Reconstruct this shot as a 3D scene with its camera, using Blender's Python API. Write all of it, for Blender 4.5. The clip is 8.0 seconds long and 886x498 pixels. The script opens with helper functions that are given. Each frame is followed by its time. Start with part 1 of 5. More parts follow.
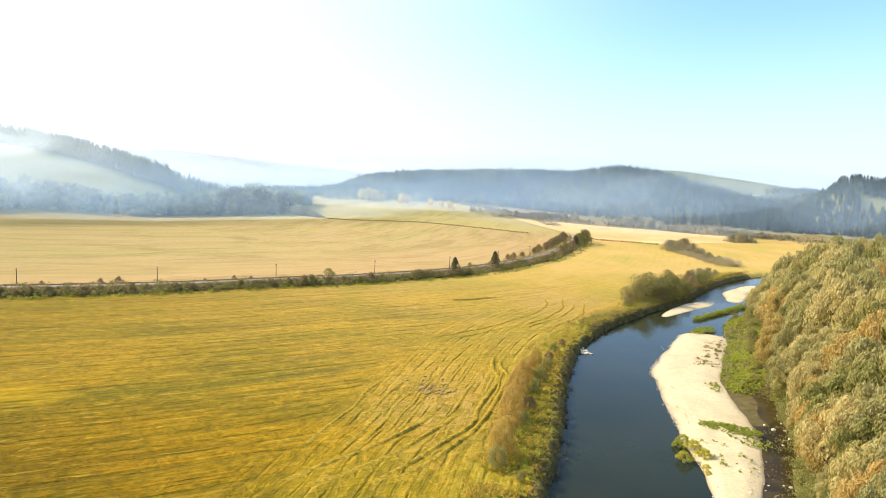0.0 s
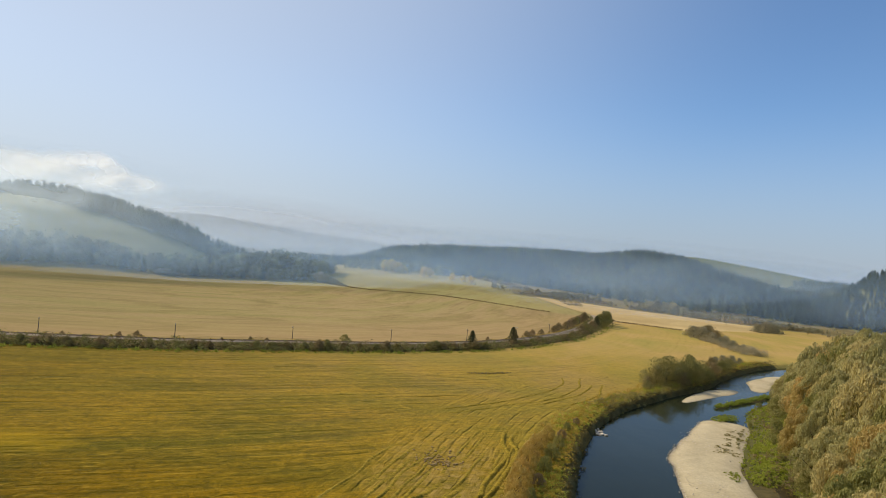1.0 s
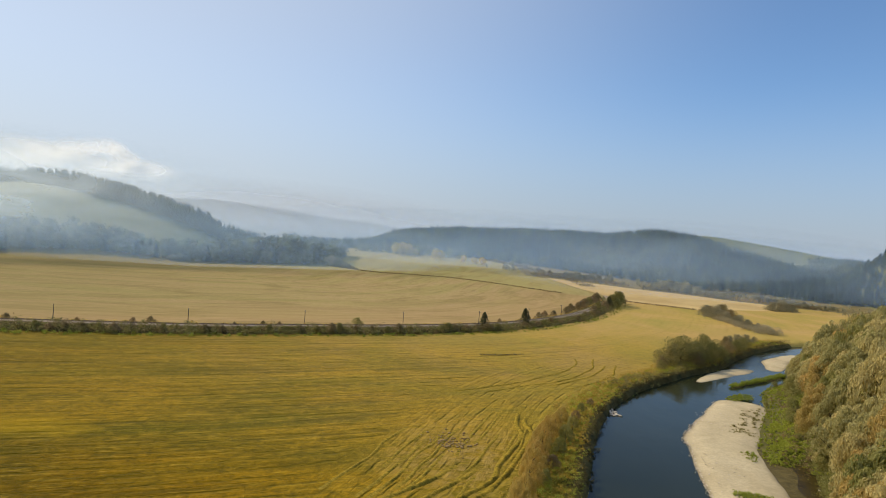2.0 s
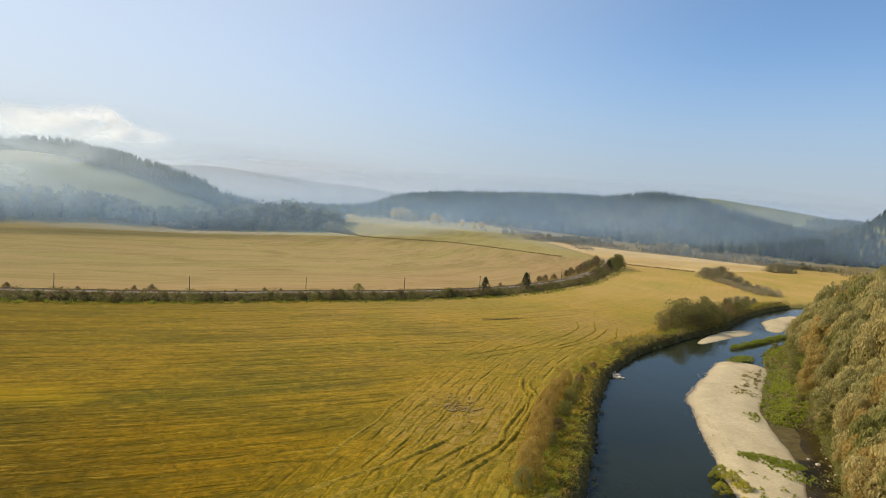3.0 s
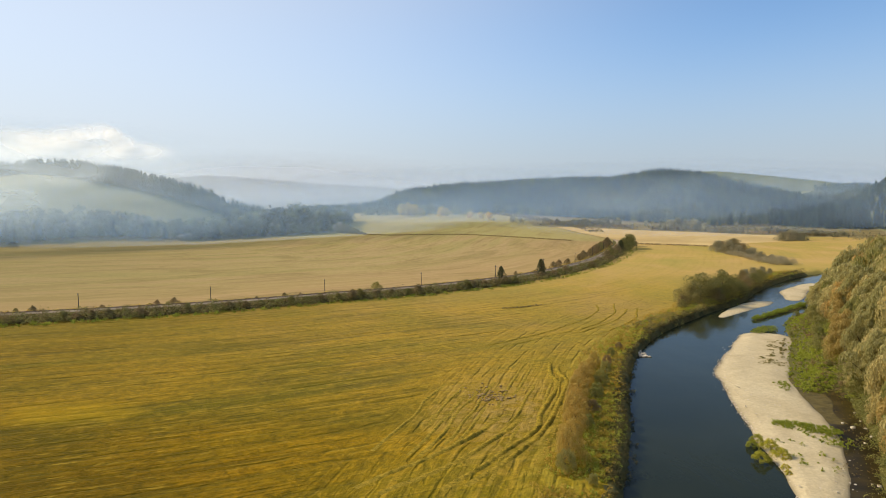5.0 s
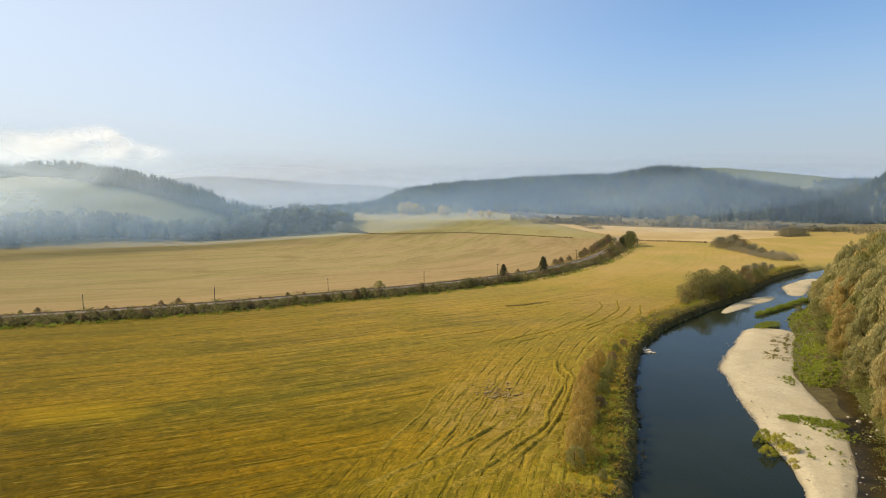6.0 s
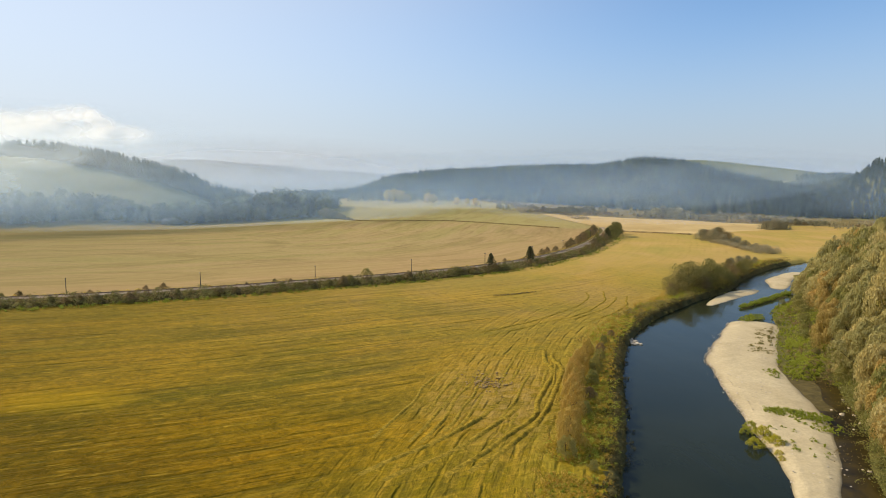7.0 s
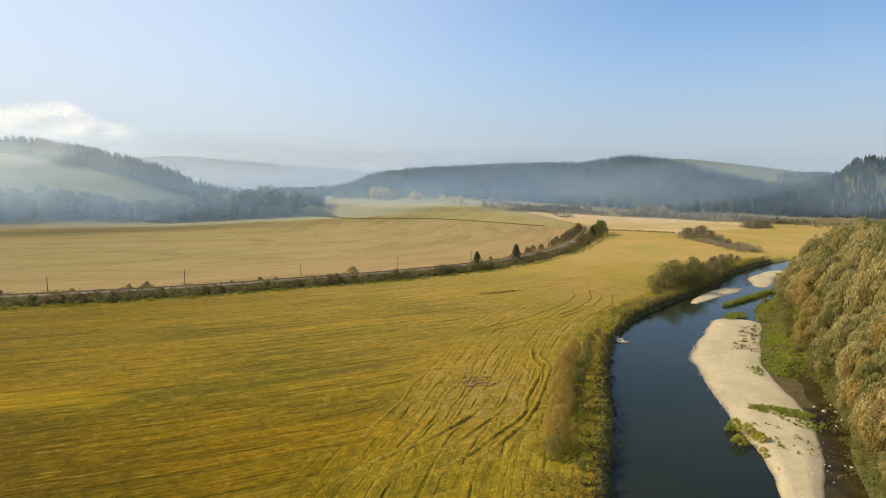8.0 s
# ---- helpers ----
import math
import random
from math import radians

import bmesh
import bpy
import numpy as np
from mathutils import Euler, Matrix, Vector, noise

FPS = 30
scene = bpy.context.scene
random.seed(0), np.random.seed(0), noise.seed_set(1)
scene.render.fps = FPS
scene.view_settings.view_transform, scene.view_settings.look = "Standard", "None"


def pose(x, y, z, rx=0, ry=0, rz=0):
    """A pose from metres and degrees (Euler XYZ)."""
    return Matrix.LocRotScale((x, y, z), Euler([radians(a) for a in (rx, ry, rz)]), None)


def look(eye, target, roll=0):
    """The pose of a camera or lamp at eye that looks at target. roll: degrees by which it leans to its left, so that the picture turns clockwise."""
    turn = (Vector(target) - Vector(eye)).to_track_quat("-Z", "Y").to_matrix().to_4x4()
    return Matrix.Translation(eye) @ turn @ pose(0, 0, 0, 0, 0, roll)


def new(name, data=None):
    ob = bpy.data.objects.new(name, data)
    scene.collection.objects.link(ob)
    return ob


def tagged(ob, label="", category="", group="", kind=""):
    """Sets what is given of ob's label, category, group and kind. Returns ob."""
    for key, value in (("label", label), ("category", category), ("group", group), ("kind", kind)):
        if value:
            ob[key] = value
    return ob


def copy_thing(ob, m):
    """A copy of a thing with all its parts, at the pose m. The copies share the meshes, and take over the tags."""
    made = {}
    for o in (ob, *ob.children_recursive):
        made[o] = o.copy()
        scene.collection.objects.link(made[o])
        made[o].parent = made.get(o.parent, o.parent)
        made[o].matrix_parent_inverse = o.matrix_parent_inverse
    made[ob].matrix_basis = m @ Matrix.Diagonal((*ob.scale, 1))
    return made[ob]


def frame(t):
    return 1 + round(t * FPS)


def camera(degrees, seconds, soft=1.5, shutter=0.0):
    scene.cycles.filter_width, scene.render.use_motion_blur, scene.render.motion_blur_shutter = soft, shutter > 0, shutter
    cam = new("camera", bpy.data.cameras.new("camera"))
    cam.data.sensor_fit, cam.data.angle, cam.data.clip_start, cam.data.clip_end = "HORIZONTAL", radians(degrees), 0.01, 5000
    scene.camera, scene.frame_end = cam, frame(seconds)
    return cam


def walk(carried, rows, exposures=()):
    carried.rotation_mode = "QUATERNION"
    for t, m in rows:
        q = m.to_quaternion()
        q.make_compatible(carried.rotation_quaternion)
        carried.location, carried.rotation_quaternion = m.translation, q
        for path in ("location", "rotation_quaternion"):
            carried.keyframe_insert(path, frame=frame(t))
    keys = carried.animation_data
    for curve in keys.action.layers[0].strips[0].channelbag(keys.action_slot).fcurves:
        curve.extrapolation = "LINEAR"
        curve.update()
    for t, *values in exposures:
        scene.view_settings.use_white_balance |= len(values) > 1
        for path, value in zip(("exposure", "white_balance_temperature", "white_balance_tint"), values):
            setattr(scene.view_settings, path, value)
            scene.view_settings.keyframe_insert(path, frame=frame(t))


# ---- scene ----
cam = camera(69.2, 8.0, 0.8)
PATH = [
    (0, (5.178, -1.891, 43.888), (5.26, 0.098, 43.688), 2.3),
    (0.5, (6.411, -1.975, 42.69), (6.408, 0.025, 42.65), 4.6),
    (1, (6.758, -2.281, 42.001), (6.755, -0.281, 42.032), 5.1),
    (1.5, (6.837, -1.678, 41.852), (6.813, 0.322, 41.865), 4.7),
    (3, (5.437, 0.382, 41.877), (5.419, 2.377, 41.741), 3.8),
    (3.5, (4.449, 0.685, 41.987), (4.448, 2.677, 41.813), 3.3),
    (4, (3.623, 0.065, 42.145), (3.608, 2.058, 41.976), 1.9),
    (4.5, (2.814, -0.71, 42.102), (2.782, 1.283, 41.943), 0.4),
    (6, (0.775, -2.053, 42.183), (0.737, -0.06, 42.019), -0.9),
    (6.5, (-0.154, -1.885, 42.253), (-0.161, 0.107, 42.077), -0.3),
    (7, (-0.928, -1.683, 42.6), (-0.917, 0.306, 42.397), 0.1),
    (7.5, (-1.468, -1.75, 42.787), (-1.45, 0.239, 42.58), 0.4),
    (8, (-1.591, -1.637, 42.82), (-1.533, 0.351, 42.61), 0.3),
]
walk(cam, [(t, look(eye, target, roll)) for t, eye, target, roll in PATH],
     exposures=[(0, 0.85, 6200, 10), (0.2, 0.6, 6200, 10), (0.5, 0.18, 6200, 10), (1.0, -0.30, 6150, 10), (1.5, -0.30, 6150, 10), (3.0, -0.18, 6350, 10), (4.0, -0.09, 6400, 10), (8.0, -0.08, 6400, 10)])

# ---- sky, sun ----
SUN_AZ = Vector((-0.93, 0.36, 0)).normalized()
SUN_EL = radians(35)
world = bpy.data.worlds.new("world")
scene.world = world
world.use_nodes = True
wn = world.node_tree
sky = wn.nodes.new("ShaderNodeTexSky")
sky.sky_type = "NISHITA"
sky.sun_disc = False
sky.sun_elevation = SUN_EL
sky.sun_rotation = math.atan2(SUN_AZ.x, SUN_AZ.y)
sky.altitude = 300
sky.air_density = 1.0
sky.dust_density = 0.8
sky.ozone_density = 2.4
wn.nodes["Background"].inputs["Strength"].default_value = 0.15
way_up = wn.nodes.new("ShaderNodeSeparateXYZ")
wn.links.new(wn.nodes.new("ShaderNodeTexCoord").outputs["Generated"], way_up.inputs[0])
low = wn.nodes.new("ShaderNodeMapRange")
low.interpolation_type = "SMOOTHSTEP"
for key, value in (("From Min", 0.0), ("From Max", 0.26), ("To Min", 0.8), ("To Max", 0.0)):
    low.inputs[key].default_value = value
wn.links.new(way_up.outputs["Z"], low.inputs["Value"])
hazy = wn.nodes.new("ShaderNodeMix")
hazy.data_type = "RGBA"
hazy.inputs[7].default_value = (3.2, 3.5, 4.15, 1)
wn.links.new(low.outputs["Result"], hazy.inputs[0])
clear_air = wn.nodes.new("ShaderNodeMix")
clear_air.data_type, clear_air.blend_type = "RGBA", "MULTIPLY"
clear_air.inputs[0].default_value = 1.0
clear_air.inputs[7].default_value = (0.97, 1.08, 1.17, 1)
wn.links.new(sky.outputs["Color"], clear_air.inputs[6])
towards = wn.nodes.new("ShaderNodeVectorMath")
towards.operation = "DOT_PRODUCT"
towards.inputs[1].default_value = (SUN_AZ.x * math.cos(SUN_EL), SUN_AZ.y * math.cos(SUN_EL), math.sin(SUN_EL))
wn.links.new(way_up.inputs[0].links[0].from_socket, towards.inputs[0])
glow = wn.nodes.new("ShaderNodeMapRange")
glow.interpolation_type = "SMOOTHSTEP"
for key, value in (("From Min", 0.06), ("From Max", 0.86), ("To Min", 0.0), ("To Max", 0.66)):
    glow.inputs[key].default_value = value
wn.links.new(towards.outputs["Value"], glow.inputs["Value"])
bright = wn.nodes.new("ShaderNodeMix")
bright.data_type = "RGBA"
bright.inputs[7].default_value = (5.5, 5.6, 5.6, 1)
wn.links.new(glow.outputs["Result"], bright.inputs[0])
wn.links.new(clear_air.outputs[2], hazy.inputs[6])
wn.links.new(hazy.outputs[2], bright.inputs[6])
wn.links.new(bright.outputs[2], wn.nodes["Background"].inputs["Color"])
sun = new("sun", bpy.data.lights.new("sun", "SUN"))
sun.data.energy = 4.7
sun.data.angle = radians(0.6)
sun.data.color = (1.0, 0.81, 0.53)
to_sun = SUN_AZ * math.cos(SUN_EL) + Vector((0, 0, math.sin(SUN_EL)))
sun.matrix_basis = look(to_sun * 400, (0, 0, 0))


# ---- materials ----
class Mat:
    """A node material with short calls for its nodes."""

    def __init__(self, name, rough=0.9):
        self.m = bpy.data.materials.new(name)
        self.m.use_nodes = True
        self.t = self.m.node_tree
        self.b = self.t.nodes["Principled BSDF"]
        self.b.inputs["Roughness"].default_value = rough
        self.b.inputs["Specular IOR Level"].default_value = 0.25

    def node(self, kind, **put):
        n = self.t.nodes.new(kind)
        for key, value in put.items():
            if hasattr(value, "links"):
                self.t.links.new(value, n.inputs[key])
            else:
                n.inputs[key].default_value = value
        return n

    def link(self, a, b):
        self.t.links.new(a, b)

    def place(self):
        return self.t.nodes.new("ShaderNodeNewGeometry").outputs["Position"]

    def scaled(self, vec, x, y, z):
        n = self.t.nodes.new("ShaderNodeMapping")
        n.inputs["Scale"].default_value = (x, y, z)
        self.link(vec, n.inputs["Vector"])
        return n.outputs["Vector"]

    def noise(self, vec, scale, detail=3.0, rough=0.55, warp=0.0):
        n = self.t.nodes.new("ShaderNodeTexNoise")
        n.inputs["Scale"].default_value = scale
        n.inputs["Detail"].default_value = detail
        n.inputs["Roughness"].default_value = rough
        n.inputs["Distortion"].default_value = warp
        self.link(vec, n.inputs["Vector"])
        return n.outputs["Fac"]

    def ramp(self, fac, stops):
        n = self.t.nodes.new("ShaderNodeValToRGB")
        e = n.color_ramp.elements
        while len(e) < len(stops):
            e.new(0.5)
        for el, (p, c) in zip(e, stops):
            el.position = p
            el.color = (*c, 1) if len(c) == 3 else c
        self.link(fac, n.inputs["Fac"])
        return n.outputs["Color"]

    def span(self, fac, a, b, lo=0.0, hi=1.0):
        n = self.t.nodes.new("ShaderNodeMapRange")
        for key, value in (("From Min", a), ("From Max", b), ("To Min", lo), ("To Max", hi)):
            n.inputs[key].default_value = value
        self.link(fac, n.inputs["Value"])
        return n.outputs["Result"]

    def mix(self, fac, a, b, how="MIX"):
        n = self.t.nodes.new("ShaderNodeMix")
        n.data_type, n.blend_type = "RGBA", how
        for key, value in ((0, fac), (6, a), (7, b)):
            if hasattr(value, "links"):
                self.link(value, n.inputs[key])
            elif key and len(value) == 3:
                n.inputs[key].default_value = (*value, 1)
            else:
                n.inputs[key].default_value = value
        return n.outputs[2]

    def maths(self, how, a, b=0.0):
        n = self.t.nodes.new("ShaderNodeMath")
        n.operation = how
        for key, value in ((0, a), (1, b)):
            if hasattr(value, "links"):
                self.link(value, n.inputs[key])
            else:
                n.inputs[key].default_value = value
        return n.outputs[0]

    def attribute(self, name):
        n = self.t.nodes.new("ShaderNodeAttribute")
        n.attribute_name = name
        return n.outputs["Fac"]

    def island(self):
        return self.t.nodes.new("ShaderNodeNewGeometry").outputs["Random Per Island"]

    def own(self):
        return self.t.nodes.new("ShaderNodeObjectInfo").outputs["Random"]

    def colour(self, c):
        if hasattr(c, "links"):
            self.link(c, self.b.inputs["Base Color"])
        else:
            self.b.inputs["Base Color"].default_value = (*c, 1)

    def bump(self, height, strength, distance):
        n = self.t.nodes.new("ShaderNodeBump")
        n.inputs["Strength"].default_value = strength
        n.inputs["Distance"].default_value = distance
        self.link(height, n.inputs["Height"])
        self.link(n.outputs["Normal"], self.b.inputs["Normal"])

    def translucent(self, c, share):
        """Lets a share of the light through, as leaves do."""
        tr = self.t.nodes.new("ShaderNodeBsdfTranslucent")
        if hasattr(c, "links"):
            self.link(c, tr.inputs["Color"])
        else:
            tr.inputs["Color"].default_value = (*c, 1)
        mx = self.t.nodes.new("ShaderNodeMixShader")
        mx.inputs[0].default_value = share
        out = self.t.nodes["Material Output"]
        self.link(self.b.outputs[0], mx.inputs[1])
        self.link(tr.outputs[0], mx.inputs[2])
        self.link(mx.outputs[0], out.inputs["Surface"])


def meadow_material():
    """Mown autumn meadow: golden green, streaked along the mowing lines, with a rutted headland by the river."""
    m = Mat("mown_meadow", 0.95)
    m.b.inputs["Specular IOR Level"].default_value = 0.06
    p = m.place()

    def lanes(lane, along, warp, across, length):
        comb = m.t.nodes.new("ShaderNodeCombineXYZ")
        shake = m.maths("MULTIPLY", m.maths("SUBTRACT", m.noise(p, 0.11, 3.0, 0.6), 0.5), warp)
        m.link(m.maths("ADD", m.attribute(lane), shake), comb.inputs["X"])
        m.link(m.attribute(along), comb.inputs["Y"])
        return m.noise(m.scaled(comb.outputs[0], across, length, 1), 1.0, 4.0, 0.62, 0.15)

    sep = m.t.nodes.new("ShaderNodeSeparateXYZ")
    m.link(p, sep.inputs[0])
    near = m.span(sep.outputs["Y"], 220, 340, 1.0, 0.25)
    lane_a = m.attribute("bank_lane")
    edge = m.maths("ADD", lane_a, m.maths("MULTIPLY", m.maths("SUBTRACT", m.noise(p, 0.05, 3.0), 0.5), 9.0))
    head = m.span(edge, 37.0, 46.0, 1.0, 0.0)
    streak = m.mix(head, lanes("rail_lane", "rail_way", 0.9, 0.20, 0.010), lanes("bank_lane", "bank_way", 1.2, 0.36, 0.022))
    fine = m.mix(head, lanes("rail_lane", "rail_way", 0.8, 0.95, 0.05), lanes("bank_lane", "bank_way", 1.0, 0.85, 0.07))
    broad = m.noise(m.scaled(p, 0.7, 1.4, 1), 0.014, 4.0, 0.55, 0.4)
    grain = m.noise(p, 0.75, 5.0, 0.75)
    clod = m.noise(p, 0.28, 4.0, 0.7, 0.6)
    c = m.ramp(broad, [(0.32, (0.172, 0.140, 0.006)), (0.44, (0.270, 0.184, 0.008)), (0.54, (0.385, 0.235, 0.006)), (0.62, (0.45, 0.260, 0.006)), (0.74, (0.310, 0.190, 0.012))])
    green = m.span(lanes("rail_lane", "rail_way", 3.0, 0.075, 0.012), 0.46, 0.66)
    c = m.mix(m.maths("MULTIPLY", green, 0.62), c, (0.135, 0.142, 0.006))
    c = m.mix(m.maths("MULTIPLY", m.span(streak, 0.32, 0.47, 0.85, 0.0), m.maths("MULTIPLY", near, m.span(head, 0, 1, 1.0, 0.75))), c, (0.125, 0.098, 0.010))
    c = m.mix(m.span(streak, 0.56, 0.72, 0.0, 0.5), c, (0.50, 0.31, 0.035))
    c = m.mix(m.maths("MULTIPLY", near, m.span(fine, 0.30, 0.5, 0.4, 0.0)), c, (0.12, 0.092, 0.014))
    c = m.mix(m.span(grain, 0.34, 0.60, 0.62, 0.0), c, (0.095, 0.080, 0.008))
    c = m.mix(m.span(clod, 0.50, 0.72, 0.0, 0.45), c, (0.54, 0.345, 0.025))
    c = m.mix(m.span(clod, 0.32, 0.45, 0.55, 0.0), c, (0.115, 0.095, 0.008))
    c = m.mix(m.maths("MULTIPLY", head, 0.05), c, (0.45, 0.31, 0.05))
    worn = m.maths("MULTIPLY", m.attribute("worn"), head)
    c = m.mix(m.maths("MULTIPLY", worn, m.span(clod, 0.40, 0.62)), c, (0.36, 0.245, 0.065))
    c = m.mix(m.maths("MULTIPLY", m.span(m.attribute("bank_lane"), 17, 10, 0, 1), m.span(clod, 0.35, 0.6)), c, (0.30, 0.24, 0.028))
    patch = m.noise(m.scaled(p, 1.0, 0.6, 1), 0.022, 4.0, 0.6, 0.6)
    dry = m.ramp(patch, [(0.36, (0.40, 0.325, 0.085)), (0.5, (0.48, 0.345, 0.10)), (0.64, (0.54, 0.365, 0.135))])
    # Paler with distance: haze is painted in along with drier grass.
    c = m.mix(m.span(sep.outputs["Y"], 105, 390, 0.0, 0.85), c, dry)
    # Westward darkening: lens falloff painted into the grass colour.
    damp_falloff = m.maths("ADD", sep.outputs["X"], m.maths("MULTIPLY", m.maths("SUBTRACT", m.noise(p, 0.02, 3.0), 0.5), 70.0))
    c = m.mix(m.span(damp_falloff, 0, -110, 0.0, 0.9), c, (0.66, 0.655, 0.36), "MULTIPLY")
    # The same painted falloff, stronger on the near western grass.
    dimmed = m.maths("MULTIPLY", m.span(sep.outputs["Y"], 135, 92, 0.0, 1.0), m.span(damp_falloff, 5, -50, 0.0, 1.0))
    c = m.mix(dimmed, c, (0.68, 0.63, 0.34), "MULTIPLY")
    dark_rows = m.span(lanes("rail_lane", "rail_way", 1.4, 0.42, 0.02), 0.36, 0.48, 0.32, 0.0)
    c = m.mix(m.maths("MULTIPLY", dark_rows, m.maths("MULTIPLY", near, m.span(head, 0, 1, 1.0, 0.0))), c, (0.085, 0.068, 0.004))
    # swath edges left by the mower, broken up along their length
    def swaths(lane, along, period, warp, keep):
        shake = m.maths("MULTIPLY", m.maths("SUBTRACT", m.noise(p, 0.06, 4.0, 0.6), 0.5), warp)
        wave = m.maths("SINE", m.maths("MULTIPLY", m.maths("ADD", m.attribute(lane), shake), 2 * math.pi / period))
        return m.maths("MULTIPLY", m.span(wave, 0.3, 1.0), m.span(lanes(lane, along, 1.0, 0.40, 0.10), keep, keep + 0.2))

    cut = m.mix(head, swaths("rail_lane", "rail_way", 4.3, 3.6, 0.45), swaths("bank_lane", "bank_way", 2.3, 2.6, 0.48))
    cut = m.maths("MULTIPLY", cut, near)
    c = m.mix(m.maths("MULTIPLY", cut, m.span(head, 0, 1, 0.5, 0.26)), c, (0.095, 0.078, 0.004))
    dash = m.span(lanes("rail_lane", "rail_way", 1.2, 1.15, 0.26), 0.33, 0.45, 0.5, 0.0)
    c = m.mix(m.maths("MULTIPLY", dash, near), c, (0.10, 0.086, 0.012))
    fleck = m.span(lanes("rail_lane", "rail_way", 1.2, 0.9, 0.2), 0.57, 0.7, 0.0, 0.5)
    c = m.mix(m.maths("MULTIPLY", fleck, near), c, (0.46, 0.31, 0.03))
    spot = m.t.nodes.new("ShaderNodeVectorMath")
    spot.operation = "DISTANCE"
    m.link(m.scaled(p, 1.0, 1.9, 0.0), spot.inputs[0])
    spot.inputs[1].default_value = (-76, 122 * 1.9, 0)
    ripe = m.maths("ADD", m.span(spot.outputs["Value"], 24, 6), m.maths("SUBTRACT", m.noise(p, 0.12, 4.0, 0.7), 0.55))
    c = m.mix(m.span(ripe, 0.3, 0.9, 0.0, 0.34), c, (0.50, 0.33, 0.008))
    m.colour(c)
    h = m.maths("ADD", m.maths("ADD", m.maths("MULTIPLY", cut, -0.5), m.maths("MULTIPLY", streak, m.span(head, 0, 1, 1.2, 0.55))), m.maths("ADD", m.maths("MULTIPLY", fine, m.span(head, 0, 1, 0.7, 0.4)), m.maths("ADD", m.maths("MULTIPLY", grain, 0.5), m.maths("MULTIPLY", clod, 0.8))))
    m.bump(m.maths("MULTIPLY", h, near), 0.8, 0.9)
    return m.m


def upper_field_material():
    m = Mat("pale_stubble_meadow", 0.95)
    m.b.inputs["Specular IOR Level"].default_value = 0.06
    p = m.place()
    comb = m.t.nodes.new("ShaderNodeCombineXYZ")
    m.link(m.attribute("rail_lane"), comb.inputs["X"])
    m.link(m.attribute("rail_way"), comb.inputs["Y"])
    band = m.noise(m.scaled(comb.outputs[0], 0.05, 0.006, 1), 1.0, 4.0, 0.6, 0.5)
    pale = m.noise(m.scaled(comb.outputs[0], 0.22, 0.02, 1), 1.0, 3.0, 0.6, 0.4)
    c = m.ramp(band, [(0.3, (0.33, 0.272, 0.095)), (0.45, (0.395, 0.31, 0.12)), (0.58, (0.43, 0.31, 0.14)), (0.72, (0.35, 0.272, 0.10))])
    g = m.noise(p, 0.35, 5.0, 0.7)
    c = m.mix(m.span(g, 0.3, 0.6, 0.35, 0.0), c, (0.16, 0.14, 0.04))
    c = m.mix(m.span(pale, 0.34, 0.46, 0.45, 0.0), c, (0.22, 0.155, 0.06))
    c = m.mix(m.maths("MULTIPLY", m.span(pale, 0.55, 0.68, 0.0, 0.7), m.span(m.attribute("rail_lane"), 20, 70, 1.0, 0.1)), c, (0.58, 0.43, 0.20))
    c = m.mix(m.span(m.attribute("rail_lane"), 110, 15, 0.0, 0.65), c, (0.41, 0.268, 0.12))
    sep = m.t.nodes.new("ShaderNodeSeparateXYZ")
    m.link(p, sep.inputs[0])
    across = m.maths("ADD", sep.outputs["Y"], m.maths("MULTIPLY", m.maths("MAXIMUM", m.maths("SUBTRACT", sep.outputs["X"], 12.0), 0.0), 0.5))
    c = m.mix(m.span(across, 630, 648, 0.0, 0.6), c, (0.36, 0.325, 0.12))
    mottle = m.noise(m.scaled(comb.outputs[0], 0.035, 0.009, 1), 1.0, 5.0, 0.7, 0.8)
    c = m.mix(m.span(mottle, 0.48, 0.62, 0.0, 0.5), c, (0.225, 0.168, 0.058))
    c = m.mix(m.span(sep.outputs["X"], -60, -300, 0.0, 0.5), c, (0.20, 0.17, 0.06))
    m.colour(c)
    m.bump(g, 0.5, 0.4)
    return m.m


def hill_material():
    m = Mat("hill_pasture", 0.95)
    p = m.place()
    c = m.ramp(m.noise(p, 0.012, 4.0, 0.6, 0.4), [(0.35, (0.15, 0.162, 0.060)), (0.6, (0.235, 0.225, 0.095))])
    m.colour(c)
    m.bump(m.noise(p, 0.2, 4.0), 0.4, 0.5)
    return m.m


def wheat_material():
    m = Mat("ripe_stubble", 0.9)
    p = m.place()
    c = m.ramp(m.noise(m.scaled(p, 0.03, 0.006, 1), 1.0, 4.0, 0.6), [(0.35, (0.53, 0.365, 0.135)), (0.65, (0.64, 0.465, 0.19))])
    c = m.mix(m.span(m.noise(p, 0.3, 4.0, 0.7), 0.3, 0.6, 0.3, 0), c, (0.36, 0.25, 0.1))
    m.colour(c)
    return m.m


def gravel_material():
    m = Mat("river_gravel", 0.9)
    p = m.place()
    n = m.noise(p, 1.6, 6.0, 0.75)
    c = m.ramp(m.noise(p, 0.09, 4.0, 0.6, 0.6), [(0.3, (0.49, 0.405, 0.235)), (0.5, (0.61, 0.515, 0.315)), (0.7, (0.68, 0.585, 0.37))])
    c = m.mix(m.span(n, 0.35, 0.62, 0.45, 0.0), c, (0.34, 0.27, 0.18))
    wet = m.attribute("wet")
    c = m.mix(m.maths("MULTIPLY", wet, 0.75), c, (0.11, 0.085, 0.045))
    m.colour(c)
    m.bump(n, 0.7, 0.25)
    return m.m


